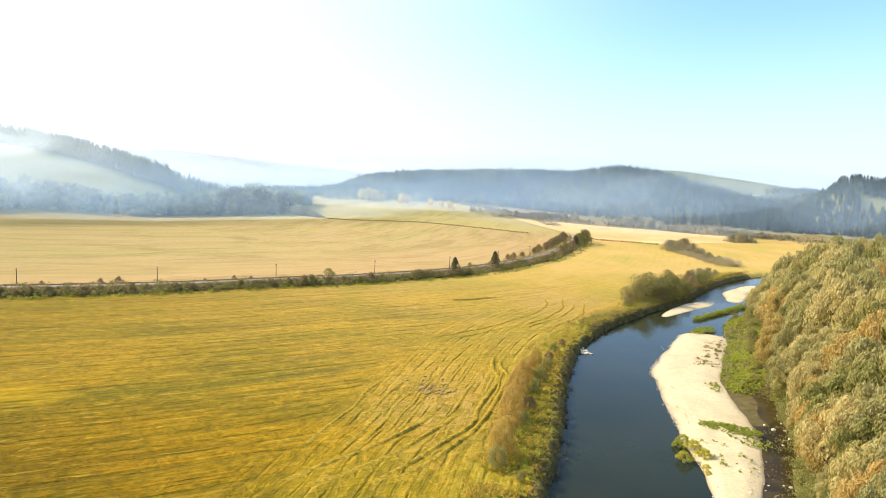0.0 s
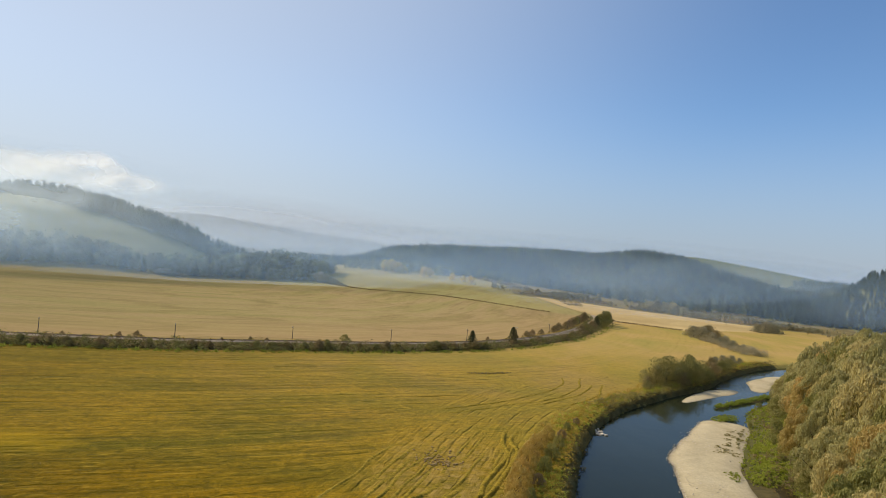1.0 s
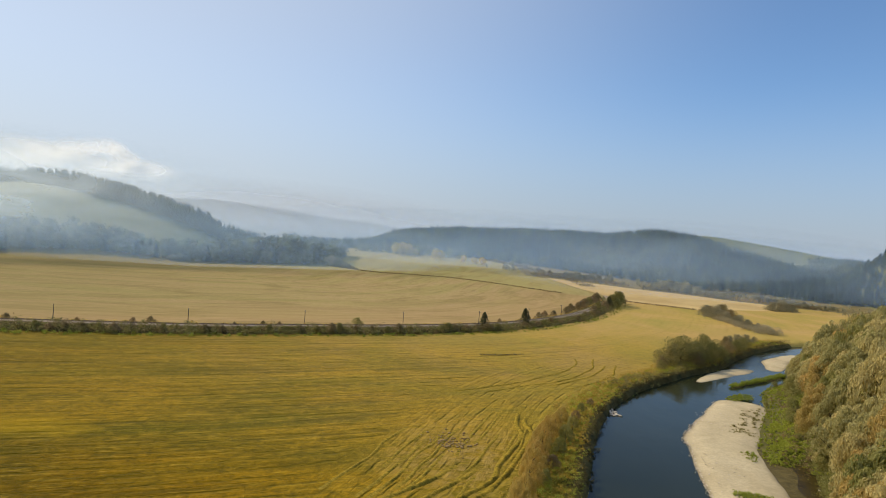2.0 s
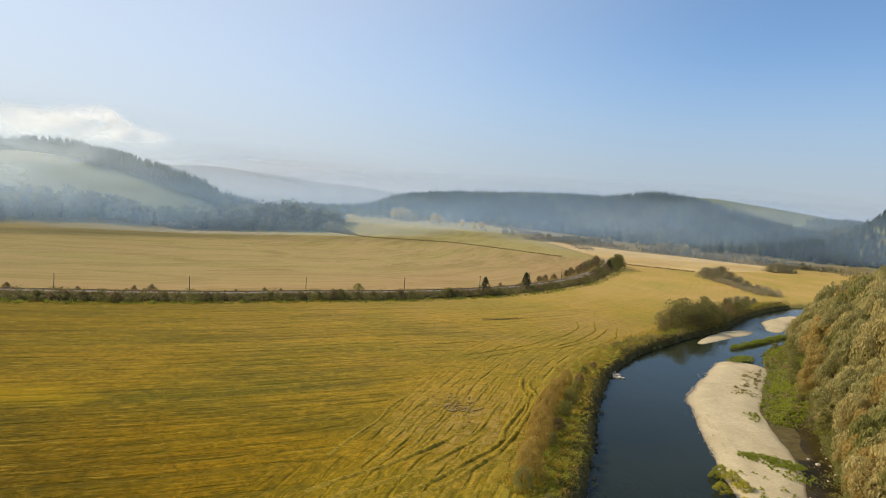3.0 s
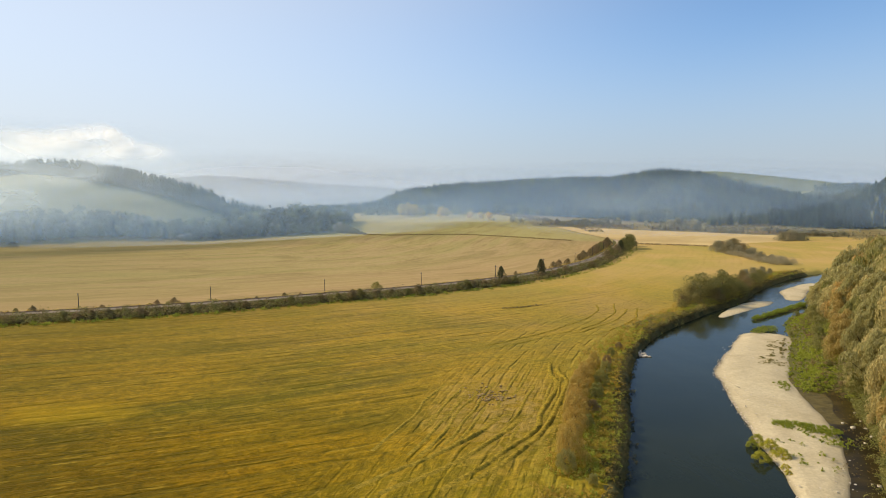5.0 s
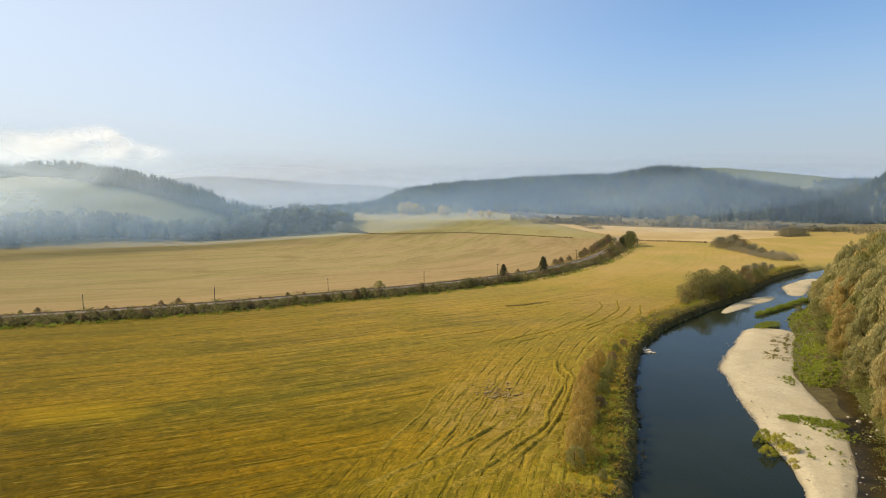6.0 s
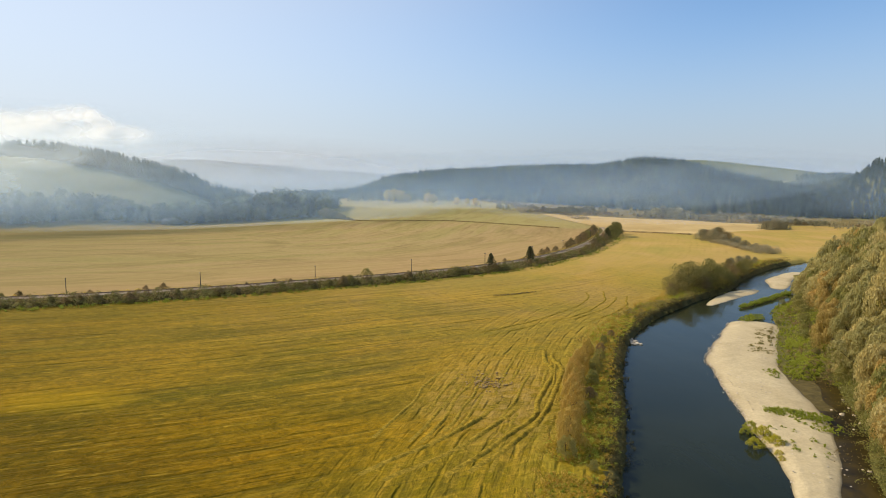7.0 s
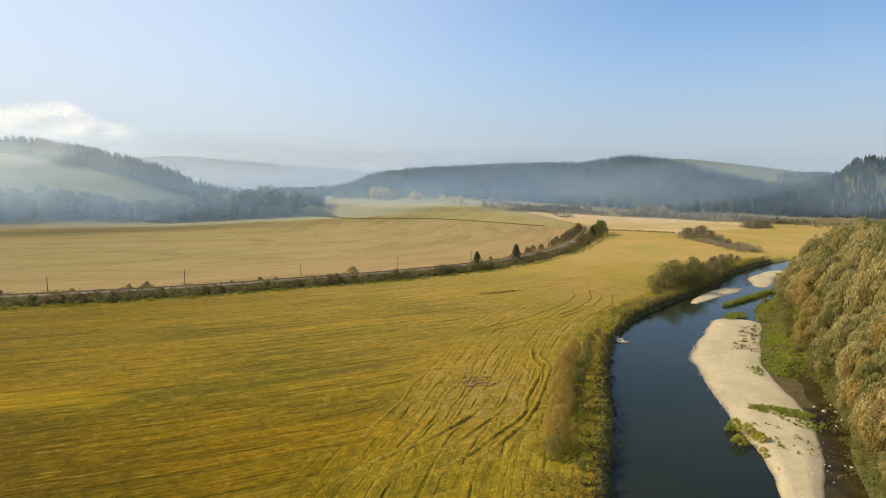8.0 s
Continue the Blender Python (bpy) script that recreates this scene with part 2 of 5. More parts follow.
def water_material():
    m = Mat("river_water", 0.05)
    p = m.place()
    c = m.ramp(m.noise(p, 0.02, 3.0), [(0.35, (0.014, 0.020, 0.011)), (0.65, (0.026, 0.032, 0.016))])
    m.colour(c)
    m.b.inputs["IOR"].default_value = 1.33
    m.b.inputs["Specular IOR Level"].default_value = 0.12
    calm = m.noise(m.scaled(p, 0.5, 0.25, 1), 1.0, 3.0, 0.5, 0.4)
    gap = m.t.nodes.new("ShaderNodeVectorMath")
    gap.operation = "DISTANCE"
    m.link(p, gap.inputs[0])
    gap.inputs[1].default_value = (142, 284, WATER_Z)
    riffle = m.maths("MULTIPLY", m.span(gap.outputs["Value"], 30, 8, 0.0, 1.0), m.noise(m.scaled(p, 0.8, 1.6, 1), 1.0, 4.0, 0.7, 0.8))
    drift = m.noise(m.scaled(p, 0.11, 0.045, 1), 1.0, 4.0, 0.6, 0.8)
    m.bump(m.maths("ADD", m.maths("ADD", calm, m.maths("MULTIPLY", drift, 5.0)), m.maths("MULTIPLY", riffle, 6.0)), 0.09, 0.2)
    m.link(m.span(m.noise(p, 0.05, 2.0), 0.3, 0.7, 0.03, 0.12), m.b.inputs["Roughness"])
    return m.m


def earth_material(name, a, b, scale=0.5):
    m = Mat(name, 0.95)
    m.b.inputs["Specular IOR Level"].default_value = 0.08
    p = m.place()
    n = m.noise(p, scale, 5.0, 0.7, 0.4)
    m.colour(m.ramp(n, [(0.32, a), (0.68, b)]))
    m.bump(n, 0.8, 0.3)
    return m.m


def leaf_material(name, dark, mid, light, share=0.3, per_object=0.5, gloss=0.3):
    """Leaves: every leaf spray has a tone of its own, every plant a tone of its own."""
    m = Mat(name, 0.6)
    m.b.inputs["Specular IOR Level"].default_value = gloss
    c = m.ramp(m.island(), [(0.0, dark), (0.5, mid), (1.0, light)])
    tone = m.maths("MULTIPLY", m.span(m.own(), 0, 1, 1 - 0.35 * per_object, 1 + 0.35 * per_object), m.maths("ADD", m.attribute("tone"), 1.0))
    hsv = m.t.nodes.new("ShaderNodeHueSaturation")
    m.link(c, hsv.inputs["Color"])
    m.link(tone, hsv.inputs["Value"])
    m.link(m.span(m.own(), 0, 1, 0.5 + 0.015 * min(per_object, 0.5), 0.5 - 0.03 * min(per_object, 0.5)), hsv.inputs["Hue"])
    m.colour(hsv.outputs["Color"])
    m.translucent(hsv.outputs["Color"], share)
    return m.m


def plain_material(name, a, b, scale, rough=0.85, metal=0.0):
    m = Mat(name, rough)
    n = m.noise(m.place(), scale, 4.0, 0.6)
    m.colour(m.ramp(n, [(0.3, a), (0.7, b)]))
    m.b.inputs["Metallic"].default_value = metal
    return m.m


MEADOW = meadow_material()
UPPER = upper_field_material()
HILL = hill_material()
WHEAT = wheat_material()
# Distance haze is painted into this blue-grey wood colour.
HAZED_WOODS = earth_material("hazed_woods", (0.075, 0.10, 0.105), (0.12, 0.145, 0.14), 0.02)
GRAVEL = gravel_material()
WATER_Z = -1.6
WATER = water_material()
def mud_material():
    """Olive-brown silt, dark where it is wet."""
    m = Mat("silty_mud", 0.8)
    p = m.place()
    n = m.noise(p, 0.45, 5.0, 0.7, 0.6)
    c = m.ramp(n, [(0.3, (0.06, 0.048, 0.013)), (0.7, (0.15, 0.115, 0.034))])
    damp_falloff = m.maths("ADD", m.attribute("wet"), m.maths("MULTIPLY", m.maths("SUBTRACT", m.noise(p, 0.3, 4.0, 0.7), 0.5), 1.6))
    m.colour(m.mix(m.span(damp_falloff, 0.45, 0.9, 0.0, 0.9), c, (0.055, 0.04, 0.011)))
    m.bump(n, 0.8, 0.3)
    return m.m


MUD = mud_material()
BALLAST = earth_material("track_ballast", (0.26, 0.205, 0.145), (0.46, 0.37, 0.27), 2.0)
BANK_EARTH = earth_material("bank_turf", (0.05, 0.05, 0.02), (0.17, 0.14, 0.045), 0.35)
RIVERSIDE = earth_material("riverside_turf", (0.06, 0.066, 0.018), (0.16, 0.14, 0.04), 0.3)
SCRUBLAND = earth_material("rough_pasture", (0.15, 0.125, 0.052), (0.29, 0.225, 0.095), 0.06)
BARK = plain_material("bark", (0.06, 0.045, 0.03), (0.14, 0.11, 0.08), 6.0)
WILLOW = leaf_material("willow_leaf", (0.385, 0.345, 0.13), (0.48, 0.43, 0.165), (0.575, 0.51, 0.205), 0.48, 0.7)
WILLOW_GREEN = leaf_material("green_willow_leaf", (0.24, 0.24, 0.065), (0.33, 0.315, 0.09), (0.42, 0.39, 0.125), 0.48)
WILLOW_RUST = leaf_material("rusty_willow_leaf", (0.42, 0.315, 0.09), (0.52, 0.39, 0.12), (0.61, 0.465, 0.16), 0.48, 0.4)
BUSH_LEAF = leaf_material("bush_leaf", (0.165, 0.16, 0.046), (0.28, 0.262, 0.08), (0.41, 0.36, 0.125), 0.45)
SCRUB_LEAF = leaf_material("scrub_leaf", (0.20, 0.155, 0.065), (0.30, 0.23, 0.098), (0.40, 0.31, 0.14), 0.4)
RUST_LEAF = leaf_material("dry_reed_leaf", (0.46, 0.33, 0.075), (0.56, 0.41, 0.105), (0.65, 0.49, 0.145), 0.6, 0.2)
HERB = leaf_material("bank_herb", (0.22, 0.29, 0.030), (0.33, 0.385, 0.046), (0.46, 0.47, 0.075), 0.5)
DRY_GRASS = leaf_material("dry_grass", (0.34, 0.255, 0.034), (0.46, 0.335, 0.048), (0.59, 0.43, 0.085), 0.48)
# Shade below the undercut bank is put into this darker leaf colour.
SHADED_EDGE_LEAF = leaf_material("shaded_edge_leaf", (0.060, 0.055, 0.018), (0.11, 0.10, 0.03), (0.19, 0.16, 0.05), 0.35)
FOOT_LEAF = leaf_material("grey_scrub_leaf", (0.24, 0.225, 0.13), (0.345, 0.315, 0.18), (0.46, 0.41, 0.24), 0.45)
WEED_LEAF = leaf_material("weed_leaf", (0.32, 0.35, 0.03), (0.48, 0.46, 0.04), (0.62, 0.56, 0.07), 0.5)
SPRUCE = leaf_material("spruce_needles", (0.040, 0.060, 0.046), (0.056, 0.080, 0.060), (0.074, 0.098, 0.070), 0.4, gloss=0.1)
MIXED = leaf_material("mixed_wood_leaf", (0.085, 0.108, 0.050), (0.135, 0.152, 0.068), (0.20, 0.195, 0.085), 0.3)
GOLD_LEAF = leaf_material("golden_leaf", (0.59, 0.46, 0.05), (0.70, 0.55, 0.07), (0.79, 0.63, 0.11), 0.6, 0.3)
CONIFER = leaf_material("trackside_conifer", (0.075, 0.082, 0.036), (0.115, 0.118, 0.052), (0.17, 0.16, 0.072), 0.45, gloss=0.1)
POLE_WOOD = plain_material("weathered_pole", (0.075, 0.062, 0.05), (0.15, 0.125, 0.10), 3.0)
WINDROW = earth_material("cut_grass_row", (0.13, 0.105, 0.010), (0.40, 0.275, 0.03), 1.2)
STEEL = plain_material("worn_rail_steel", (0.10, 0.065, 0.045), (0.24, 0.18, 0.14), 4.0, 0.6, 0.35)
STONE = plain_material("river_stone", (0.46, 0.39, 0.29), (0.70, 0.61, 0.47), 1.2)
PORCELAIN = plain_material("pale_insulator", (0.5, 0.5, 0.46), (0.7, 0.7, 0.66), 5.0, 0.3)


# ---- mesh helpers ----
def mesh_of(name, verts, faces, material=None, smooth=False):
    """A mesh from arrays; faces all have the same number of corners."""
    verts = np.asarray(verts, np.float32).reshape(-1, 3)
    faces = np.asarray(faces, np.int32)
    me = bpy.data.meshes.new(name)
    n, k = faces.shape
    me.vertices.add(len(verts))
    me.vertices.foreach_set("co", verts.ravel())
    me.loops.add(n * k)
    me.loops.foreach_set("vertex_index", faces.ravel())
    me.polygons.add(n)
    me.polygons.foreach_set("loop_start", np.arange(0, n * k, k, dtype=np.int32))
    me.polygons.foreach_set("loop_total", np.full(n, k, np.int32))
    me.polygons.foreach_set("use_smooth", np.full(n, smooth))
    me.update(calc_edges=True)
    if material:
        me.materials.append(material)
    return me


def part(name, data, material, parent, label=""):
    """Links a bmesh or a mesh as one object under its thing."""
    if isinstance(data, bmesh.types.BMesh):
        me = bpy.data.meshes.new(name)
        data.to_mesh(me)
        data.free()
        data = me
    if material and not data.materials:
        data.materials.append(material)
    ob = new(name, data)
    ob.parent = parent
    return tagged(ob, label)


def attribute(me, name, values):
    a = me.attributes.new(name, "FLOAT", "POINT")
    a.data.foreach_set("value", np.asarray(values, np.float32))


def smooth_line(pts, step=4.0):
    """A smooth line through a few control points, in even steps."""
    p = np.asarray(pts, float)
    q = np.vstack([2 * p[0] - p[1], p, 2 * p[-1] - p[-2]])
    out = []
    for i in range(len(p) - 1):
        a, b, c, d = q[i:i + 4]
        n = max(2, int(np.linalg.norm(c[:2] - b[:2]) / step))
        t = np.linspace(0, 1, n, endpoint=False)[:, None]
        out.append(0.5 * (2 * b + (c - a) * t + (2 * a - 5 * b + 4 * c - d) * t**2 + (3 * b - a - 3 * c + d) * t**3))
    out.append(p[-1:])
    return np.vstack(out)


def line_distance(x, y, line, extra=False):
    """Distance of points from a line, the side (positive to its left) and the way along it."""
    best = np.full(x.shape, 1e9)
    side = np.zeros(x.shape)
    way = np.zeros(x.shape)
    value = np.zeros(x.shape)
    run = 0.0
    for a, b in zip(line[:-1], line[1:]):
        d = b[:2] - a[:2]
        ln = np.hypot(*d)
        t = np.clip(((x - a[0]) * d[0] + (y - a[1]) * d[1]) / (ln * ln), 0, 1)
        dist = np.hypot(x - a[0] - t * d[0], y - a[1] - t * d[1])
        m = dist < best
        best = np.where(m, dist, best)
        side = np.where(m, d[0] * (y - a[1]) - d[1] * (x - a[0]), side)
        way = np.where(m, run + t * ln, way)
        if extra:
            value = np.where(m, a[2] + t * (b[2] - a[2]), value)
        run += ln
    return (best, side, way, value) if extra else (best, side, way)


def inside(x, y, poly):
    res = np.zeros(x.shape, bool)
    for (ax, ay), (bx, by) in zip(poly, np.roll(poly, -1, axis=0)):
        if ay != by:
            res ^= ((ay > y) != (by > y)) & (x < (bx - ax) * (y - ay) / (by - ay) + ax)
    return res


def wobble(x, y, scale, seed=0.0):
    """Cheap smooth noise, about -1 to 1."""
    s = 0.0
    for i, (a, b, c) in enumerate(((1.0, 0.37, 0.3), (-0.53, 1.1, 2.1), (0.81, -0.92, 4.2), (1.7, 1.31, 1.2), (-2.3, 1.9, 5.3))):
        s = s + np.sin((a * x + b * y) / scale + c + seed * (i + 1)) / (1 + 0.5 * i)
    return s / 2.2


def ease(t):
    t = np.clip(t, 0, 1)
    return t * t * (3 - 2 * t)


# ---- the plan ----
LEFT_BANK = smooth_line([(2, -220), (8, -60), (14, 30), (25, 85), (30, 101), (36, 122), (42, 145), (49, 166), (56, 182), (67, 201), (81, 219), (98, 239), (119, 261), (137, 288), (161, 318), (188, 345), (225, 368), (330, 400), (520, 420)])
RIGHT_BANK = smooth_line([(32, -220), (36, -60), (46, 40), (64, 89), (75, 108), (84, 130), (88, 139), (85, 141), (80, 139), (82, 150), (89, 166), (103, 192), (110, 208), (123, 229), (138, 238), (160, 262), (186, 300), (205, 325), (245, 348), (340, 372), (520, 390)])
RIVER = np.vstack([LEFT_BANK, RIGHT_BANK[::-1]])[:, :2]
RAIL = smooth_line([(-700, 150), (-420, 168), (-260, 192), (-156, 222), (-94, 244), (-53, 266), (-20, 284), (17, 311), (47, 343), (86, 404), (124, 495), (145, 560), (152, 618), (148, 673), (132, 737), (100, 800), (40, 880)], 8.0)
LEFT_RIDGE = smooth_line([(-1500, 560, 70), (-900, 760, 74), (-660, 830, 73), (-580, 850, 76), (-525, 850, 80), (-476, 850, 75), (-405, 850, 59), (-362, 850, 47), (-333, 850, 36), (-305, 850, 23), (-283, 850, 16), (-250, 850, 6), (-220, 850, 1)], 30.0)
RIGHT_RIDGE = smooth_line([(-250, 1300, 2), (-173, 1300, 13), (-128, 1300, 29), (-60, 1290, 48), (8, 1250, 57), (106, 1250, 64), (227, 1250, 69), (304, 1240, 67), (337, 1215, 70), (374, 1190, 79), (437, 1190, 74), (491, 1190, 58), (521, 1190, 54), (563, 1190, 43), (602, 1190, 36), (641, 1190, 42), (672, 1190, 51), (733, 1190, 52), (766, 1185, 50), (900, 1150, 60), (1500, 900, 80)], 30.0)
KNOB = smooth_line([(510, 842, 18), (530, 836, 34), (548, 830, 50), (562, 824, 62), (572, 822, 65), (592, 818, 62), (640, 812, 62), (760, 800, 66), (1300, 740, 85)], 30.0)
FAR_RIDGE = smooth_line([(-1500, 2400, 80), (-1150, 2430, 104), (-1040, 2440, 122), (-960, 2450, 130), (-892, 2450, 128), (-683, 2450, 112), (-560, 2450, 92), (-493, 2450, 92), (-400, 2450, 90), (-324, 2450, 76), (-218, 2480, 46), (-133, 2500, 24), (-20, 2600, 8)], 60.0)
BACK_RIDGE = smooth_line([(480, 1520, 84), (565, 1500, 97), (632, 1500, 95), (727, 1500, 84), (849, 1500, 71), (930, 1490, 58), (1100, 1450, 50)], 60.0)
RISE = smooth_line([(-230, 970, 2), (-150, 960, 12), (-60, 930, 22), (60, 900, 14), (130, 870, 0)], 30.0)
BLUFF = smooth_line([(90, -150, 12), (110, 40, 14), (130, 120, 14), (163, 190, 11), (200, 250, 7), (260, 310, 0)], 12.0)


def ridge(x, y, line, wide):
    """A ridge of hills: as high as the nearest place of its crest line, falling off to both sides."""
    far, _, _, top = line_distance(np.asarray(x, float), np.asarray(y, float), line, True)
    return top * np.cos(np.clip(far / wide, 0, 1) * np.pi / 2) ** 2


def swell(x, y, line, wide):
    """A broad swell of the ground: the highest that any stretch of its crest line gives."""
    x, y = np.asarray(x, float), np.asarray(y, float)
    best = np.zeros(x.shape)
    for a, b in zip(line[:-1], line[1:]):
        best = np.maximum(best, ridge(x, y, np.array([a, b]), wide))
    return best


def ground_height(x, y):
    x, y = np.asarray(x, float), np.asarray(y, float)
    z = np.zeros(x.shape)
    for line, wide in ((LEFT_RIDGE, 330), (RIGHT_RIDGE, 420), (KNOB, 125), (FAR_RIDGE, 700), (BACK_RIDGE, 330), (RISE, 420)):
        rise = (swell if line is RISE or line is FAR_RIDGE else ridge)(x, y, line, wide)
        z = np.maximum(z, rise) + 0.12 * np.minimum(z, rise)
    z = z + ridge(x, y, BLUFF, 48)
    z = z + 0.12 * wobble(x, y, 23) + 0.5 * ease((np.hypot(x, y) - 300) / 500) * wobble(x, y, 70, 1.0)
    d, _, _ = line_distance(x, y, RIVER_CLOSED)
    wet = inside(x, y, RIVER)
    dl, _, _ = line_distance(x, y, LEFT_BANK)
    steep = np.where(dl <= d + 0.01, 1.9, 0.22) * (1 + 0.4 * wobble(x, y, 3.0))
    dry = np.minimum(z, WATER_Z + 0.05 + d * steep)
    return np.where(wet, np.maximum(-3.2, WATER_Z - 0.4 * d), dry)


RIVER_CLOSED = np.vstack([RIVER, RIVER[:1]])


# ---- ground: one sheet to the horizon, cut into meadow, upper field and hills ----
def steps(*spans):
    out = []
    for a, b, s in spans:
        out.append(np.arange(a, b, s))
    return np.concatenate(out)


gx = steps((-2600, -900, 60), (-900, -250, 16), (-250, -60, 5), (-60, 0, 1.6), (0, 150, 0.9), (150, 260, 2.2), (260, 700, 12), (700, 2700, 50))
gy = steps((-400, 60, 15), (60, 250, 1.0), (250, 360, 2.0), (360, 1100, 8), (1100, 1500, 16), (1500, 4600, 60))
GX, GY = np.meshgrid(gx, gy)
GZ = ground_height(GX, GY)
nx, ny = len(gx), len(gy)
idx = np.arange(nx * ny).reshape(ny, nx)
quads = np.stack([idx[:-1, :-1], idx[:-1, 1:], idx[1:, 1:], idx[1:, :-1]], -1).reshape(-1, 4)
cx = (GX[:-1, :-1] + GX[1:, 1:]).ravel() / 2
cy = (GY[:-1, :-1] + GY[1:, 1:]).ravel() / 2
_, side_rail, _ = line_distance(cx, cy, RAIL)
beyond = (side_rail > 0) | ((cy > 600) & (cx < 100))
r_left, r_right = ridge(cx, cy, LEFT_RIDGE, 330), ridge(cx, cy, RIGHT_RIDGE, 420)
hills = ((r_left > 9) & (cx < -175)) | (r_right > 8) | (cy > 1000) | (ridge(cx, cy, KNOB, 125) > 2)
d_rb, _, _ = line_distance(cx, cy, RIGHT_BANK)
d_lb, _, _ = line_distance(cx, cy, LEFT_BANK)
over = (d_rb < d_lb) & (d_rb < 70) & (cy < 330)
HEDGE_FAR = smooth_line([(30, 800), (90, 752), (135, 738), (190, 724), (225, 714), (265, 711), (305, 696), (360, 676), (420, 652), (560, 620), (700, 600)], 5)
hedge_y = np.interp(cx, HEDGE_FAR[:, 0], HEDGE_FAR[:, 1]) - 24 + 9 * wobble(cx, cy, 16)
foot = (cx > 90) & (cx < 900) & (cy > hedge_y)
# Dark earth strip along the bank edge, also standing in for its shade.
scarp = (d_lb < 2.1 + 0.5 * wobble(cx, cy, 4)) & (d_lb < d_rb) & (cy > 60) & (cy < 350)
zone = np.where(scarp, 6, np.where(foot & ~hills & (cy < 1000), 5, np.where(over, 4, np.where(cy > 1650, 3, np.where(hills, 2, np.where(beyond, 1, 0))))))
RAIL_LANES = np.vstack([RAIL[RAIL[:, 1] < 520], [(150, 590), (260, 900), (400, 1400)]])
d_rail_v, _, way_rail = line_distance(GX, GY, RAIL_LANES)
d_left_v, _, way_left = line_distance(GX, GY, LEFT_BANK)
worn = ease(1 - np.hypot((GX - 12) / 26, (GY - 125) / 42)) 
for number, name, mat, label, cat in (
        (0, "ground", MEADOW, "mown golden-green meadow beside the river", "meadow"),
        (1, "field_upper", UPPER, "pale dry meadow beyond the railway", "field"),
        (2, "hillside", HILL, "hazy green hill pasture above the valley", "hill"),
        (3, "far_hills", HAZED_WOODS, "pale blue-grey wooded hills in the far mist", "hill"),
        (5, "valley_floor", SCRUBLAND, "olive-brown rough ground along the foot of the hill", "ground"),
        (6, "river_scarp", BANK_EARTH, "earthy undercut edge of the river bank, darkened to imitate its shade", "river bank"),
        (4, "wooded_bank", RIVERSIDE, "green-brown wooded river bank under the willows", "river bank")):
    f = quads[zone == number]
    used, inv = np.unique(f, return_inverse=True)
    me = mesh_of(name, np.stack([GX, GY, GZ], -1).reshape(-1, 3)[used], inv.reshape(-1, 4), mat, True)
    for key, values in (("bank_lane", d_left_v), ("bank_way", way_left), ("rail_lane", d_rail_v), ("rail_way", way_rail)):
        attribute(me, key, values.ravel()[used])
    attribute(me, "worn", worn.ravel()[used])
    tagged(new(name, me), label, cat, kind="structure")

# ---- river ----
k = 60


def resampled(line, n):
    seg = np.r_[0, np.cumsum(np.hypot(*np.diff(line[:, :2], axis=0).T))]
    s = np.linspace(0, seg[-1], n)
    return np.stack([np.interp(s, seg, line[:, 0]), np.interp(s, seg, line[:, 1])], -1)
wl = resampled(LEFT_BANK, k) + (-5, 4)
wr = resampled(smooth_line([(45, -220), (50, -60), (60, 40), (84, 100), (100, 150), (118, 190), (140, 225), (165, 250), (210, 310), (260, 340), (350, 365), (520, 385)]), k)
wv = np.vstack([np.c_[wl, np.full(k, WATER_Z)], np.c_[wr, np.full(k, WATER_Z)]])
wf = [(i, k + i, k + i + 1, i + 1) for i in range(k - 1)]
tagged(new("river_water", mesh_of("river_water", wv, wf, WATER, True)), "calm dark blue river water between meadow and gravel", "river", kind="structure")


def bar(name, left, right, crown, material, label, category, n=60, m=14, wet_left=0.25, wet_right=0.25, skirt=-2.0):
    """A low bank of gravel between two shore lines, highest in its middle."""
    a, b = resampled(smooth_line(left, 2), n), resampled(smooth_line(right, 2), n)
    u = np.linspace(0, 1, m)[None, :, None]
    xy = a[:, None] * (1 - u) + b[:, None] * u
    x, y = xy[..., 0], xy[..., 1]
    edge = np.minimum(1, np.minimum(u[..., 0] / wet_left, (1 - u[..., 0]) / wet_right))
    ends = ease(np.minimum(1, np.minimum(np.linspace(0, 1, n), np.linspace(1, 0, n)) * 9))[:, None]
    h = np.sqrt(np.clip(edge, 0, 1)) * ends
    x = x + 0.5 * wobble(x, y, 2.3) * (1 - edge)
    y = y + 0.5 * wobble(x, y, 1.9, 2.0) * (1 - edge)
    z = skirt + (crown - skirt) * h + 0.10 * wobble(x, y, 5.0) * h
    i = np.arange(n * m).reshape(n, m)
    f = np.stack([i[:-1, :-1], i[:-1, 1:], i[1:, 1:], i[1:, :-1]], -1).reshape(-1, 4)
    me = mesh_of(name, np.stack([x, y, z], -1), f, material, True)
    attribute(me, "wet", np.clip(1 - (z - WATER_Z) / min(0.22, 0.55 * (crown - WATER_Z)), 0, 1).ravel())
    return tagged(new(name, me), label, category, kind="structure")


bar("gravel_bar", [(40, 58), (46, 75), (50, 87), (52, 93), (55, 110), (58, 125), (63, 146), (67, 160), (79, 180), (91, 200), (103, 211)],
    [(42, 57), (50, 72), (57, 86), (63, 95), (71, 110), (75, 122), (78, 134), (82, 148), (91, 166), (105, 192), (109, 206)],
    -0.95, GRAVEL, "pale sandy gravel bar beside the dark river", "gravel bar", 110, 22, 0.3, 0.3)
bar("gravel_spit", [(94, 226), (103, 242), (117, 260), (126, 265), (134, 266)], [(95, 225), (108, 236), (120, 246), (129, 255), (135, 265)],
    -1.38, GRAVEL, "small pale gravel spit upstream beside bushes", "gravel bar", 40, 10, 0.35, 0.35)
